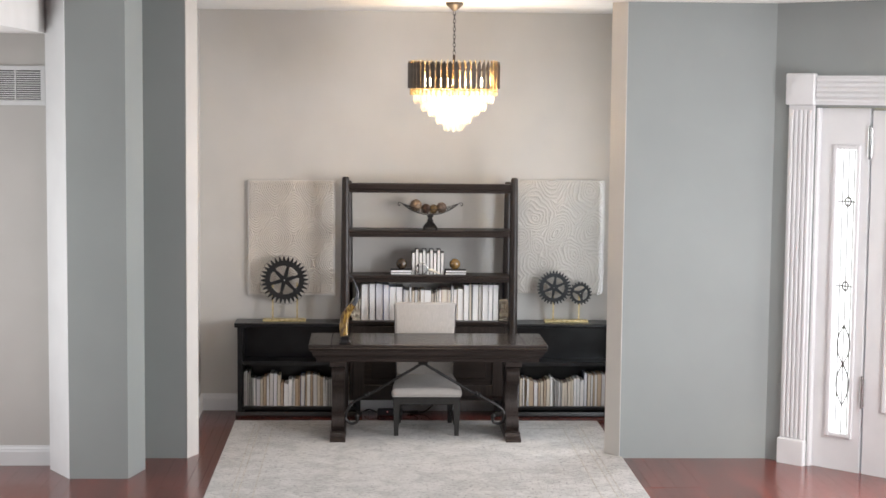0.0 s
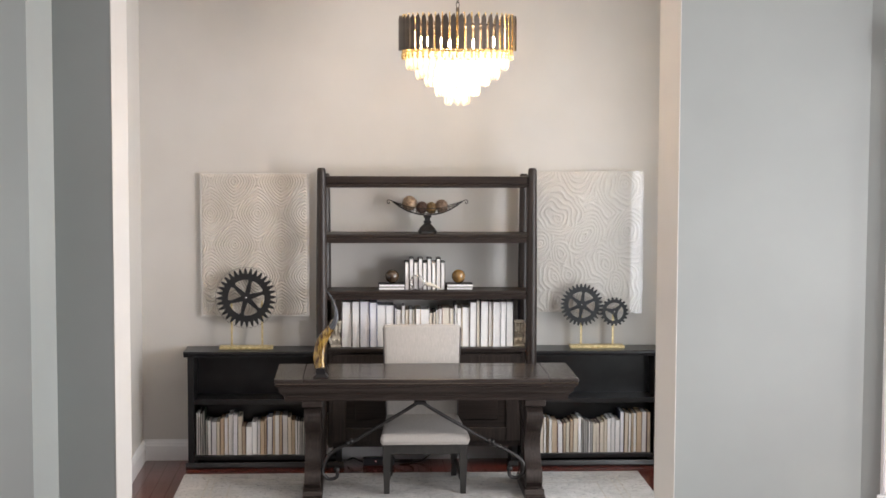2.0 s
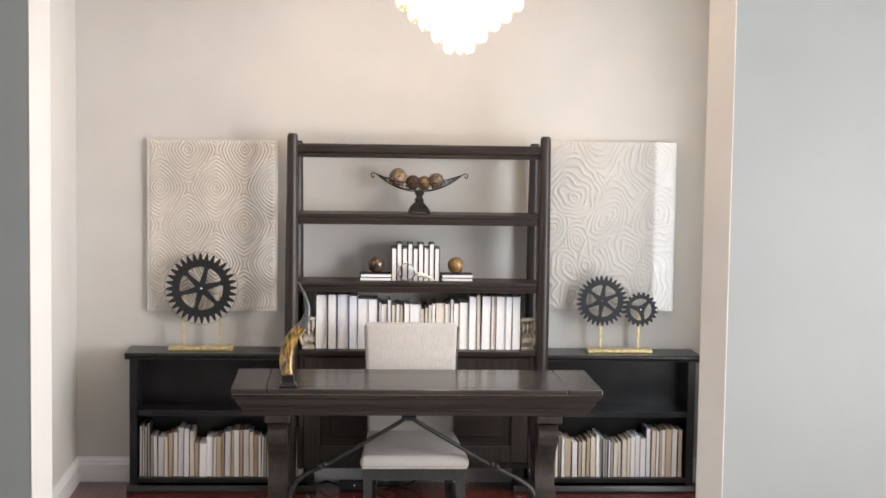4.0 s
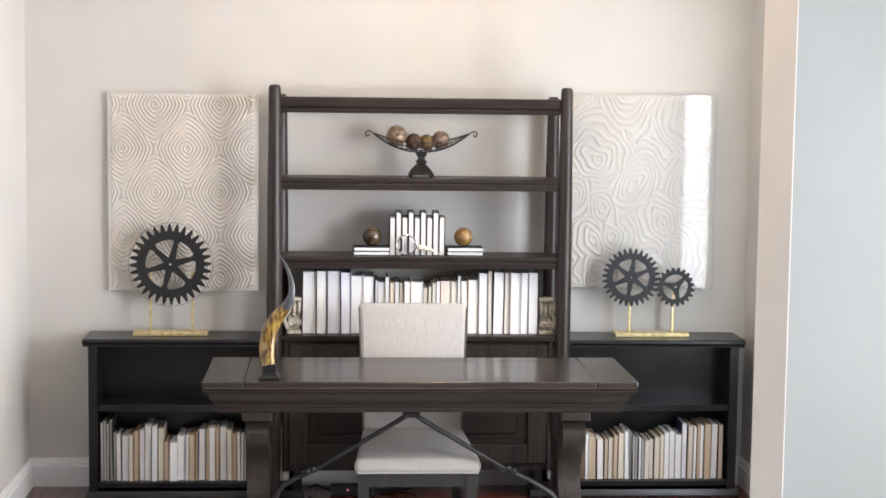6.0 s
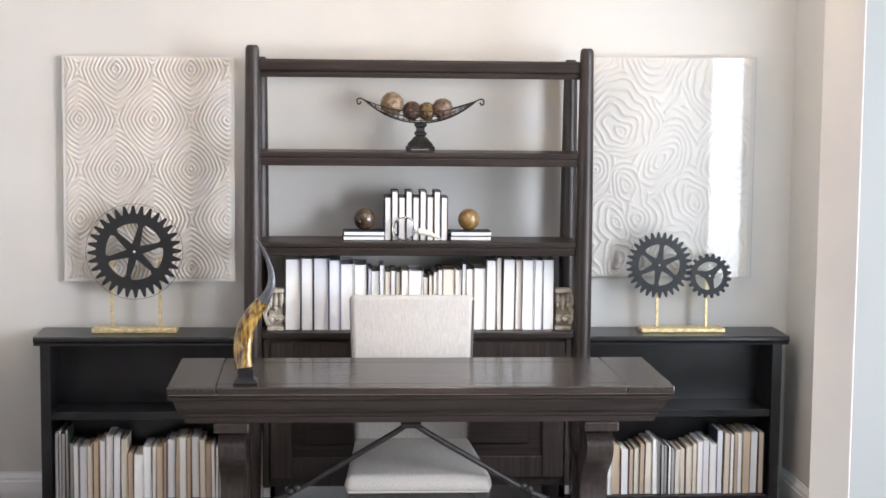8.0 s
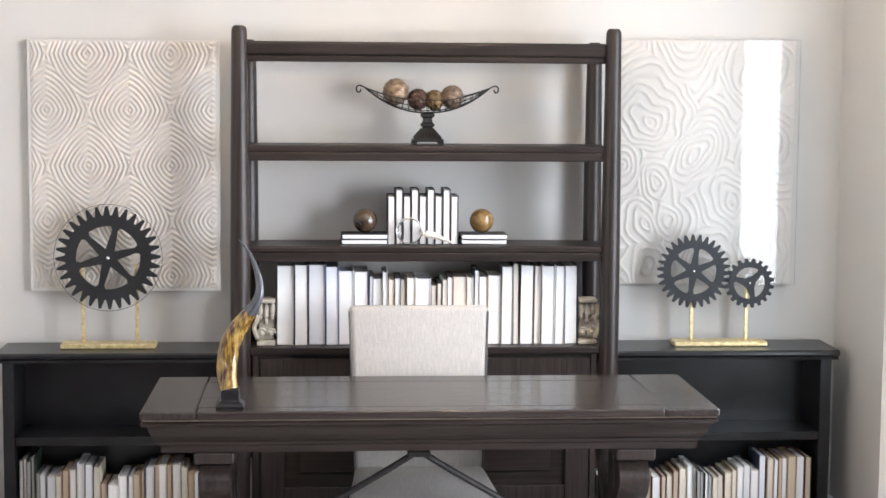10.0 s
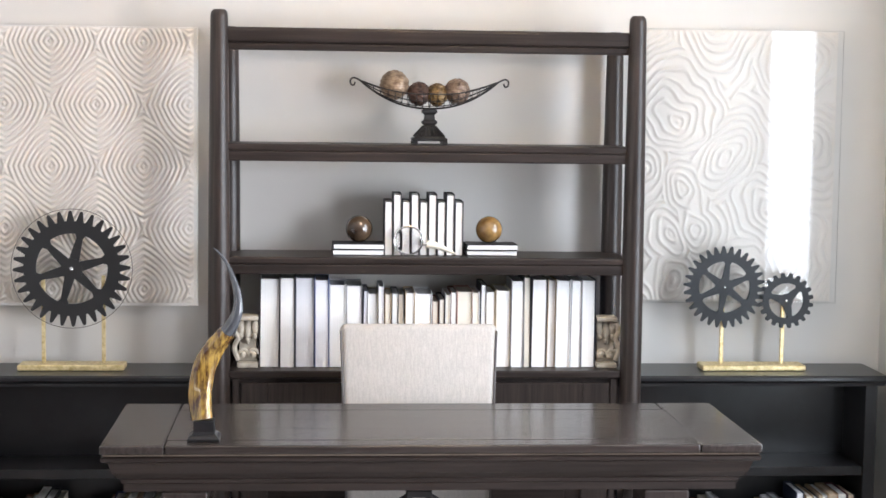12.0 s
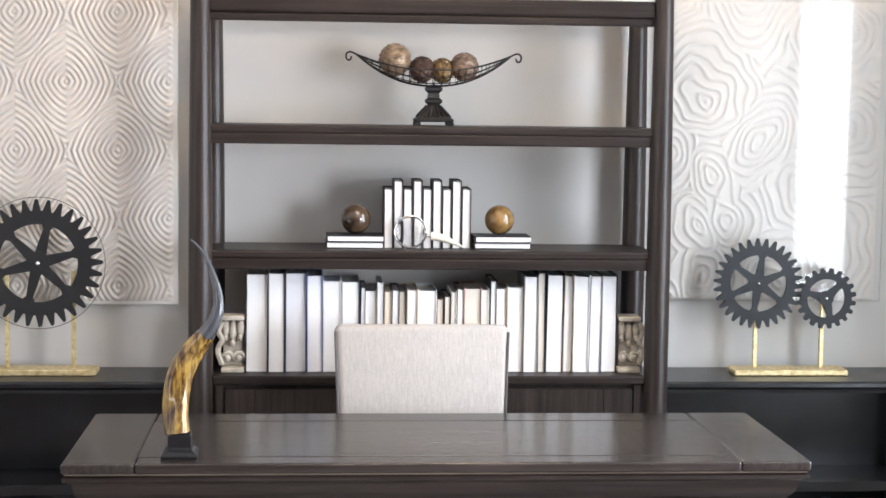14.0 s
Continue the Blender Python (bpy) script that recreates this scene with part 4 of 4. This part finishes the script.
frame_ring(bm, prof)
part("apron", bm, WOOD, desk, "moulded apron")
bm = bmesh.new()
tube(bm, [(DX0 + 0.008, DYF + 0.008, DT - 0.0265), (DX1 - 0.008, DYF + 0.008, DT - 0.0265)], 0.0022, 6)
part("worn_bead", bm, WORN, desk, "worn lighter edge")


def trestle_leg(xc):
    yc = (DYF + DYB) / 2
    up = part("leg", boxed((xc - 0.06, yc - 0.25, DT - 0.168), (xc + 0.06, yc + 0.25, DT - 0.133), 0.006, 2), WOOD_V, desk)
    t = 0.092
    for s in (-1, 1):
        pts = smooth_path([(0.20, 0.60, 0), (0.235, 0.555, 0), (0.205, 0.50, 0), (0.125, 0.44, 0), (0.095, 0.36, 0), (0.14, 0.28, 0), (0.215, 0.235, 0), (0.235, 0.175, 0), (0.19, 0.135, 0), (0.235, 0.105, 0)], 4)
        inn = smooth_path([(0.15, 0.105, 0), (0.12, 0.15, 0), (0.165, 0.19, 0), (0.145, 0.225, 0), (0.075, 0.27, 0), (0.03, 0.36, 0), (0.055, 0.45, 0), (0.12, 0.51, 0), (0.13, 0.56, 0), (0.12, 0.60, 0)], 4)
        poly = [(p.x, p.y) for p in pts] + [(p.x, p.y) for p in inn]
        bm = bmesh.new()
        a = [bm.verts.new((xc - t / 2, yc + s * u, v)) for u, v in poly]
        b = [bm.verts.new((xc + t / 2, yc + s * u, v)) for u, v in poly]
        n = len(pts)
        for k in range(n - 1):
            j = len(poly) - 1 - k
            bm.faces.new((a[k], a[k + 1], a[j - 1], a[j]))
            bm.faces.new((b[k], b[k + 1], b[j - 1], b[j]))
        for k in range(len(poly)):
            j = (k + 1) % len(poly)
            bm.faces.new((a[k], a[j], b[j], b[k]))
        part("scroll", bm, WOOD_V, up, "carved scroll", smooth=True)
    bm = bmesh.new()
    box(bm, (xc - 0.035, yc - 0.045, 0.10), (xc + 0.035, yc + 0.045, 0.60), 0.008, 2)
    part("upright", bm, WOOD_V, up)
    bm = bmesh.new()
    foot = [(-0.33, FZ + 0.0125), (-0.33, 0.085), (-0.30, 0.100), (-0.25, 0.105), (-0.23, 0.128), (0.23, 0.128), (0.25, 0.105), (0.30, 0.100), (0.33, 0.085), (0.33, FZ + 0.0125), (0.22, FZ + 0.0125), (0.17, 0.078), (-0.17, 0.078), (-0.22, FZ + 0.0125)]
    extrude(bm, foot, 0.112, lambda u, v, w: Vector((xc - 0.056 + w, yc + u, v)))
    part("foot", bm, WOOD_V, up, "stepped foot")
    return up


LX0, LX1 = -0.79, 0.48
trestle_leg(LX0)
trestle_leg(LX1)
yc = (DYF + DYB) / 2
ax = (LX0 + LX1) / 2 - 0.02
ys_ = -1.115
for s, xe in ((-1, LX0 + 0.05), (1, LX1 - 0.05)):
    bm = bmesh.new()
    pts = [(ax + s * 0.012, ys_, 0.625), (ax + s * 0.10, ys_, 0.570), (ax + s * 0.22, ys_, 0.500), (ax + s * 0.38, ys_, 0.405), (ax + s * 0.50, ys_, 0.345), (xe - s * 0.02, ys_, 0.285),
           (xe - s * 0.005, ys_, 0.225), (xe - s * 0.04, ys_, 0.185), (xe - s * 0.085, ys_, 0.195), (xe - s * 0.09, ys_, 0.235)]
    tube(bm, smooth_path(pts, 6), 0.0105, 8)
    bmesh.ops.create_uvsphere(bm, u_segments=12, v_segments=8, radius=0.018, matrix=Matrix.Translation((xe - s * 0.088, ys_, 0.238)))
    for d in (0.0, 0.022):
        bmesh.ops.create_uvsphere(bm, u_segments=10, v_segments=8, radius=0.0165, matrix=Matrix.Translation((ax + s * (0.395 + d), ys_, 0.403 - d * 0.48)))
    part("stretcher", bm, IRON, desk, "forged iron scroll brace", smooth=True)
part("bracket", boxed((ax - 0.035, ys_ - 0.02, 0.615), (ax + 0.035, ys_ + 0.02, 0.636), 0.004), IRON, desk, "iron bracket")

# ---- chair ----
CXC = -0.143
chair = thing("dining_chair", "parsons chair in pale linen with dark legs, behind the desk", "chair", (CXC, -0.80, 0))


def cushion(w, d, h, top_w, r, bow):
    """A rounded, slightly crowned upholstered block standing on z = 0."""
    bm = bmesh.new()
    box(bm, (-w / 2, -d / 2, 0), (w / 2, d / 2, h), r, 4)
    for v in bm.verts:
        f = v.co.z / h
        v.co.x *= 1 + (top_w / w - 1) * f
    return bm


bm = cushion(0.430, 0.075, 0.635, 0.478, 0.022, 0)
bmesh.ops.transform(bm, matrix=Matrix.Translation((0, 0.235, 0.365)) @ Matrix.Rotation(radians(-7), 4, "X"), verts=bm.verts)
back = part("backrest", bm, LINEN, chair, "pale linen back", smooth=True)
PIPE = material("dark_piping", (0.12, 0.11, 0.11), 0.8)
for s in (-1, 1):
    bm = bmesh.new()
    q = Matrix.Translation((0, 0.235, 0.365)) @ Matrix.Rotation(radians(-7), 4, "X")
    tube(bm, [q @ Vector((s * (0.213 + 0.0225 * f), -0.032, 0.02 + 0.595 * f)) for f in (0, 0.25, 0.5, 0.75, 1)], 0.0035, 6)
    part("piping", bm, PIPE, back, "thin dark piping", smooth=True)
bm = bmesh.new()
box(bm, (-0.262, -0.265, 0.0), (0.262, 0.215, 0.058), 0.026, 4)
for v in bm.verts:
    k = (v.co.y + 0.265) / 0.48
    v.co.x *= 1 - 0.16 * k
    if v.co.z > 0.045:
        v.co.z += 0.006 + 0.03 * k + 0.014 * (1 - (v.co.x / 0.26) ** 2)
bmesh.ops.transform(bm, matrix=Matrix.Translation((0, 0, 0.365)), verts=bm.verts)
seat = part("seat", bm, SEAT, chair, "pale linen seat", smooth=True)
bm = bmesh.new()
tube(bm, [(-0.250, -0.264, 0.373), (0.250, -0.264, 0.373)], 0.004, 8)
part("piping", bm, SEAT, seat, smooth=True)
bm = bmesh.new()
box(bm, (-0.232, -0.250, 0.310), (0.232, -0.228, 0.365), 0.002)
box(bm, (-0.195, 0.190, 0.310), (0.195, 0.212, 0.365), 0.002)
for s in (-1, 1):
    box(bm, (s * 0.215 - 0.010, -0.228, 0.310), (s * 0.215 + 0.010, 0.190, 0.365), 0.002)
part("seat_frame", bm, BLACK_WOOD, chair)
for x_, y_ in ((-0.222, -0.232), (0.222, -0.232), (-0.195, 0.215), (0.195, 0.215)):
    bm = bmesh.new()
    b0, b1 = 0.016, 0.024
    vs = [bm.verts.new((x_ + sx * b, y_ + sy * b + (0.03 if y_ > 0 and z < 0.1 else 0), z)) for z, b in ((FZ + 0.0125, b0), (0.365, b1)) for sx, sy in ((-1, -1), (1, -1), (1, 1), (-1, 1))]
    bm.faces.new(vs[:4][::-1])
    bm.faces.new(vs[4:])
    for k in range(4):
        bm.faces.new((vs[k], vs[(k + 1) % 4], vs[4 + (k + 1) % 4], vs[4 + k]))
    part("leg", bm, BLACK_WOOD, chair)
for s in (-1, 1):
    part("side_stretcher", boxed((s * 0.207 - 0.008, -0.222, 0.155), (s * 0.207 + 0.008, 0.222, 0.185), 0.002), BLACK_WOOD, chair)

# ---- horn ----
hx, hy = -0.742, -1.165
horn = thing("horn_ornament", "polished amber and slate twisted horn on a black base", "ornament", (hx, hy, DT + 0.0005))
bm = bmesh.new()
lathe(bm, [(0.058, 0.0), (0.058, 0.006), (0.050, 0.014), (0.040, 0.018), (0.037, 0.024), (0.037, 0.050), (0.034, 0.053)], (0, 0, 0), 4, square=True)
part("base", bm, BLACK, horn, "black stepped wooden base")
k_ = 1 / 745.0
raw = [(320, 745, 23.5), (315.5, 710, 22), (316, 680, 20.5), (323, 642, 19.5), (336, 615, 19), (350, 595, 18), (368, 574, 16.5), (382, 550, 14), (388, 526, 11), (387, 500, 8), (381, 477, 5.5), (373, 455, 4), (364, 438, 2.8), (352, 422, 1.8), (340, 411, 0.6)]
path = [(k_ * (x_ - 323), 0.012 * math.sin(i * 0.6), 0.053 + k_ * (745 - y_)) for i, (x_, y_, r) in enumerate(raw)]
cut = 6


def horn_mesh(path, radii, ph):
    bm = bmesh.new()
    sp = smooth_path(path, 5)
    rr = [float(np.interp(i / (len(sp) - 1) * (len(radii) - 1), range(len(radii)), radii)) for i in range(len(sp))]
    rings, n = [], 20
    for i, (p, r) in enumerate(zip(sp, rr)):
        d = (sp[min(i + 1, len(sp) - 1)] - sp[max(i - 1, 0)]).normalized()
        a = Vector((0, -1, 0))
        a = (a - d * a.dot(d)).normalized()
        c = d.cross(a)
        tw = ph + 0.075 * i
        ring = []
        for k in range(n):
            q = 2 * math.pi * k / n
            f = 1 + 0.16 * math.cos(2 * (q - tw)) + 0.06 * math.cos(3 * (q - tw) + 0.7)
            ring.append(bm.verts.new(p + r * f * (math.cos(q) * a + math.sin(q) * c)))
        rings.append(ring)
    for r1, r2 in zip(rings, rings[1:]):
        for k in range(n):
            bm.faces.new((r1[k], r1[(k + 1) % n], r2[(k + 1) % n], r2[k]))
    bm.faces.new(rings[0][::-1])
    bm.faces.new(rings[-1])
    return bm


rad = [r * k_ for _, _, r in raw]
part("lower_horn", horn_mesh(path[:cut + 1], rad[:cut + 1], 0.4), HORN_M, horn, "amber streaked horn", smooth=True)
part("upper_horn", horn_mesh(path[cut:], rad[cut:], 0.4 + 0.075 * 5 * cut), HORN_D, horn, "slate grey horn tip", smooth=True)

# ---- chandelier ----
DZ = 0.095
ch = thing("chandelier", "lit tiered crystal chandelier with a ring of bronze slats", "chandelier", (CH.x, CH.y, DZ))
RR = 0.315
bm = bmesh.new()
tube(bm, [(RR * 0.95 * math.cos(a * math.pi / 24), RR * 0.95 * math.sin(a * math.pi / 24), 2.655) for a in range(49)], 0.006, 6, cap=False)
for k in range(3):
    a = k * math.pi / 3
    tube(bm, [(-RR * 0.95 * math.cos(a), -RR * 0.95 * math.sin(a), 2.655), (RR * 0.95 * math.cos(a), RR * 0.95 * math.sin(a), 2.655)], 0.006, 6)
tube(bm, [(0, 0, 2.50), (0, 0, 2.76)], 0.010, 10)
part("frame", bm, SLAT, ch, smooth=True)
bm = bmesh.new()
tube(bm, [(RR * 0.95 * math.cos(a * math.pi / 24), RR * 0.95 * math.sin(a * math.pi / 24), 2.515) for a in range(49)], 0.004, 6, cap=False)
part("lower_ring", bm, BRASS, ch, "thin gold ring", smooth=True)
DROP = finish("bead_drop", lathe(bmesh.new(), [(0.002, 0.045), (0.007, 0.035), (0.0085, 0.018), (0.006, 0.006), (0.001, 0.0)], (0, 0, 0), 8), BRASS, True)
for k in range(48):
    a = 2 * math.pi * (k + 0.5) / 48
    o = part("bead_drop", DROP, BRASS, ch, "small gold drop")
    o.location = (RR * 0.955 * math.cos(a), RR * 0.955 * math.sin(a), 2.475)
bm = bmesh.new()
extrude(bm, [(-0.0145, 0.0), (0.0145, 0.0), (0.0145, 0.155), (0.004, 0.188), (-0.0145, 0.170)], 0.006, lambda u, v, w: Vector((w, u, v)))
slat_mesh = finish("slat", bm, SLAT)
bm = bmesh.new()
tube(bm, [(0, 0, 0.0), (0, 0, 0.235)], 0.004, 8)
rod_mesh = finish("gold_rod", bm, BRASS, True)
NS = 48
for k in range(NS):
    a = 2 * math.pi * k / NS
    s = part("slat", slat_mesh, SLAT, ch)
    s.matrix_local = Matrix.Translation((RR * math.cos(a), RR * math.sin(a), 2.525)) @ Matrix.Rotation(a + 0.18, 4, "Z")
    g = part("gold_rod", rod_mesh, BRASS, ch)
    g.matrix_local = Matrix.Translation((0.955 * RR * math.cos(a + 0.06), 0.955 * RR * math.sin(a + 0.06), 2.485))


def prism(w, h):
    bm = bmesh.new()
    lathe(bm, [(w * 0.35, h), (w, h - 0.012), (w, 0.02), (w * 0.55, 0.004), (w * 0.1, 0.0)], (0, 0, 0), 6)
    return finish("crystal", bm, CRYSTAL)


tiers = [(0.268, 2.420, 0.10, 40), (0.216, 2.368, 0.10, 34), (0.165, 2.330, 0.09, 26), (0.110, 2.277, 0.09, 17), (0.055, 2.227, 0.09, 8)]
for r, z, h, n in tiers:
    pm = prism(0.0155, h)
    for k in range(n):
        a = 2 * math.pi * (k + 0.5 * (n % 3)) / n
        c = part("crystal", pm, CRYSTAL, ch)
        c.matrix_local = Matrix.Translation((r * math.cos(a), r * math.sin(a), z + 0.004 * math.sin(k * 2.1))) @ Matrix.Rotation(a, 4, "Z")
    bm = bmesh.new()
    tube(bm, [(r * math.cos(q * math.pi / 16), r * math.sin(q * math.pi / 16), z + h + 0.004) for q in range(33)], 0.0035, 6, cap=False)
    part("tier_ring", bm, BRASS, ch, "thin gold ring", smooth=True)
bm = bmesh.new()
bmesh.ops.create_uvsphere(bm, u_segments=12, v_segments=10, radius=1.0, matrix=Matrix.Diagonal((0.015, 0.015, 0.032, 1)))
bulb_mesh = finish("bulb", bm, BULB, True)
for k in range(9):
    a = 2 * math.pi * k / 9 + 0.3
    r = 0.20 if k % 3 else 0.11
    o = part("bulb", bulb_mesh, BULB, ch, "lit candle bulb")
    o.location = (r * math.cos(a), r * math.sin(a), 2.57)
for k in range(5):
    a = 2 * math.pi * k / 5
    o = part("bulb", bulb_mesh, BULB, ch, "lit candle bulb")
    o.location = (0.07 * math.cos(a), 0.07 * math.sin(a), 2.44)
link = bmesh.new()
tube(link, [(0.009 * math.cos(q * math.pi / 6), 0, 0.017 * math.sin(q * math.pi / 6)) for q in range(13)], 0.0022, 6, cap=False)
link_mesh = finish("chain_link", link, IRON, True)
z = 2.775
k = 0
while z < H - DZ - 0.06:
    o = part("chain_link", link_mesh, IRON, ch)
    o.matrix_local = pose(0, 0, z, 0, 0, 90 * (k % 2) + 20)
    z += 0.0275
    k += 1
part("canopy", lathe(bmesh.new(), [(0.012, H - 0.06), (0.03, H - 0.045), (0.06, H - 0.02), (0.062, H - 0.001)], (0, 0, -DZ), 24), SLAT, ch, "bronze ceiling cup", smooth=True)

# ---- power strip and cables under the cupboard ----
ps = thing("power_strip", "dark power strip with a red light on the floor", "power strip", (-0.40, -0.20, FZ + 0.0015))
part("body", boxed((-0.10, -0.03, 0), (0.10, 0.03, 0.05), 0.008, 2), PLASTIC, ps)
bm = bmesh.new()
bmesh.ops.create_uvsphere(bm, u_segments=10, v_segments=8, radius=0.005, matrix=Matrix.Translation((-0.02, -0.031, 0.03)))
part("indicator", bm, LED, ps, "red indicator light", smooth=True)
bm = bmesh.new()
tube(bm, smooth_path([(0.10, 0, 0.02), (0.16, -0.03, 0.035), (0.22, 0.0, 0.03), (0.19, 0.04, 0.012), (0.13, 0.05, 0.008), (0.26, 0.07, 0.008), (0.34, 0.10, 0.06)], 6), 0.005, 6)
part("cord", bm, CABLE, ps, smooth=True)
bm = bmesh.new()
tube(bm, smooth_path([(-0.10, 0, 0.02), (-0.16, 0.02, 0.04), (-0.2, 0.06, 0.02)], 6), 0.005, 6)
part("cord", bm, CABLE, ps, smooth=True)

# ---- floor ----
floor = tagged(new("floor"), "glossy red cherry plank floor", "floor", kind="structure")
part("subfloor", boxed((-4.05, -15.3, -0.05), (3.6, 0.1, FZ - 0.012)), material("subfloor", (0.05, 0.015, 0.01), 0.6), floor)
pw = 0.083
meshes = [finish("plank", boxed((0, 0, -0.012), (pw - 0.0008, ln, 0.0), 0.0008), CHERRY) for ln in (0.9, 1.35, 1.8)]
lens_ = (0.9, 1.35, 1.8)
NP = int((RIGHT + pw - LEFT) / pw) + 1
for i in range(NP):
    x_ = LEFT + i * pw
    y_ = -2.6
    o_ = rnd.randint(0, 2)
    while y_ < 0.0:
        k = (o_ + i) % 3
        p = part("plank", meshes[k], CHERRY, floor)
        p.location = (x_, y_, FZ)
        y_ += lens_[k] + 0.0008
        o_ += 1
vs, fs = [], []


def flat_plank(x0, x1, y0, y1):
    b = len(vs)
    vs.extend([(x_, y_, FZ + z_) for z_ in (-0.012, 0.0) for x_, y_ in ((x0, y0), (x1, y0), (x1, y1), (x0, y1))])
    fs.extend([(b + 4, b + 5, b + 6, b + 7), (b, b + 1, b + 5, b + 4), (b + 1, b + 2, b + 6, b + 5), (b + 2, b + 3, b + 7, b + 6), (b + 3, b, b + 4, b + 7)])


for i in range(-25, 66):
    x_ = LEFT + i * pw
    y_ = -15.3 + rnd.uniform(0, 0.8)
    while y_ < 0.05:
        ln = rnd.choice((0.9, 1.35, 1.8))
        y2 = min(y_ + ln, 0.05)
        inside = 0 <= i < NP
        if inside:
            y2 = min(y2, -2.602)
        if y2 > y_ + 0.02:
            flat_plank(x_, x_ + pw - 0.0008, y_, y2 - 0.0008)
        y_ += ln
me = bpy.data.meshes.new("planks")
me.from_pydata(vs, [], fs)
me.materials.append(CHERRY_FAR)
far = part("planks", me, CHERRY_FAR, floor)
tagged(far, "glossy red cherry planks", kind="stuff")
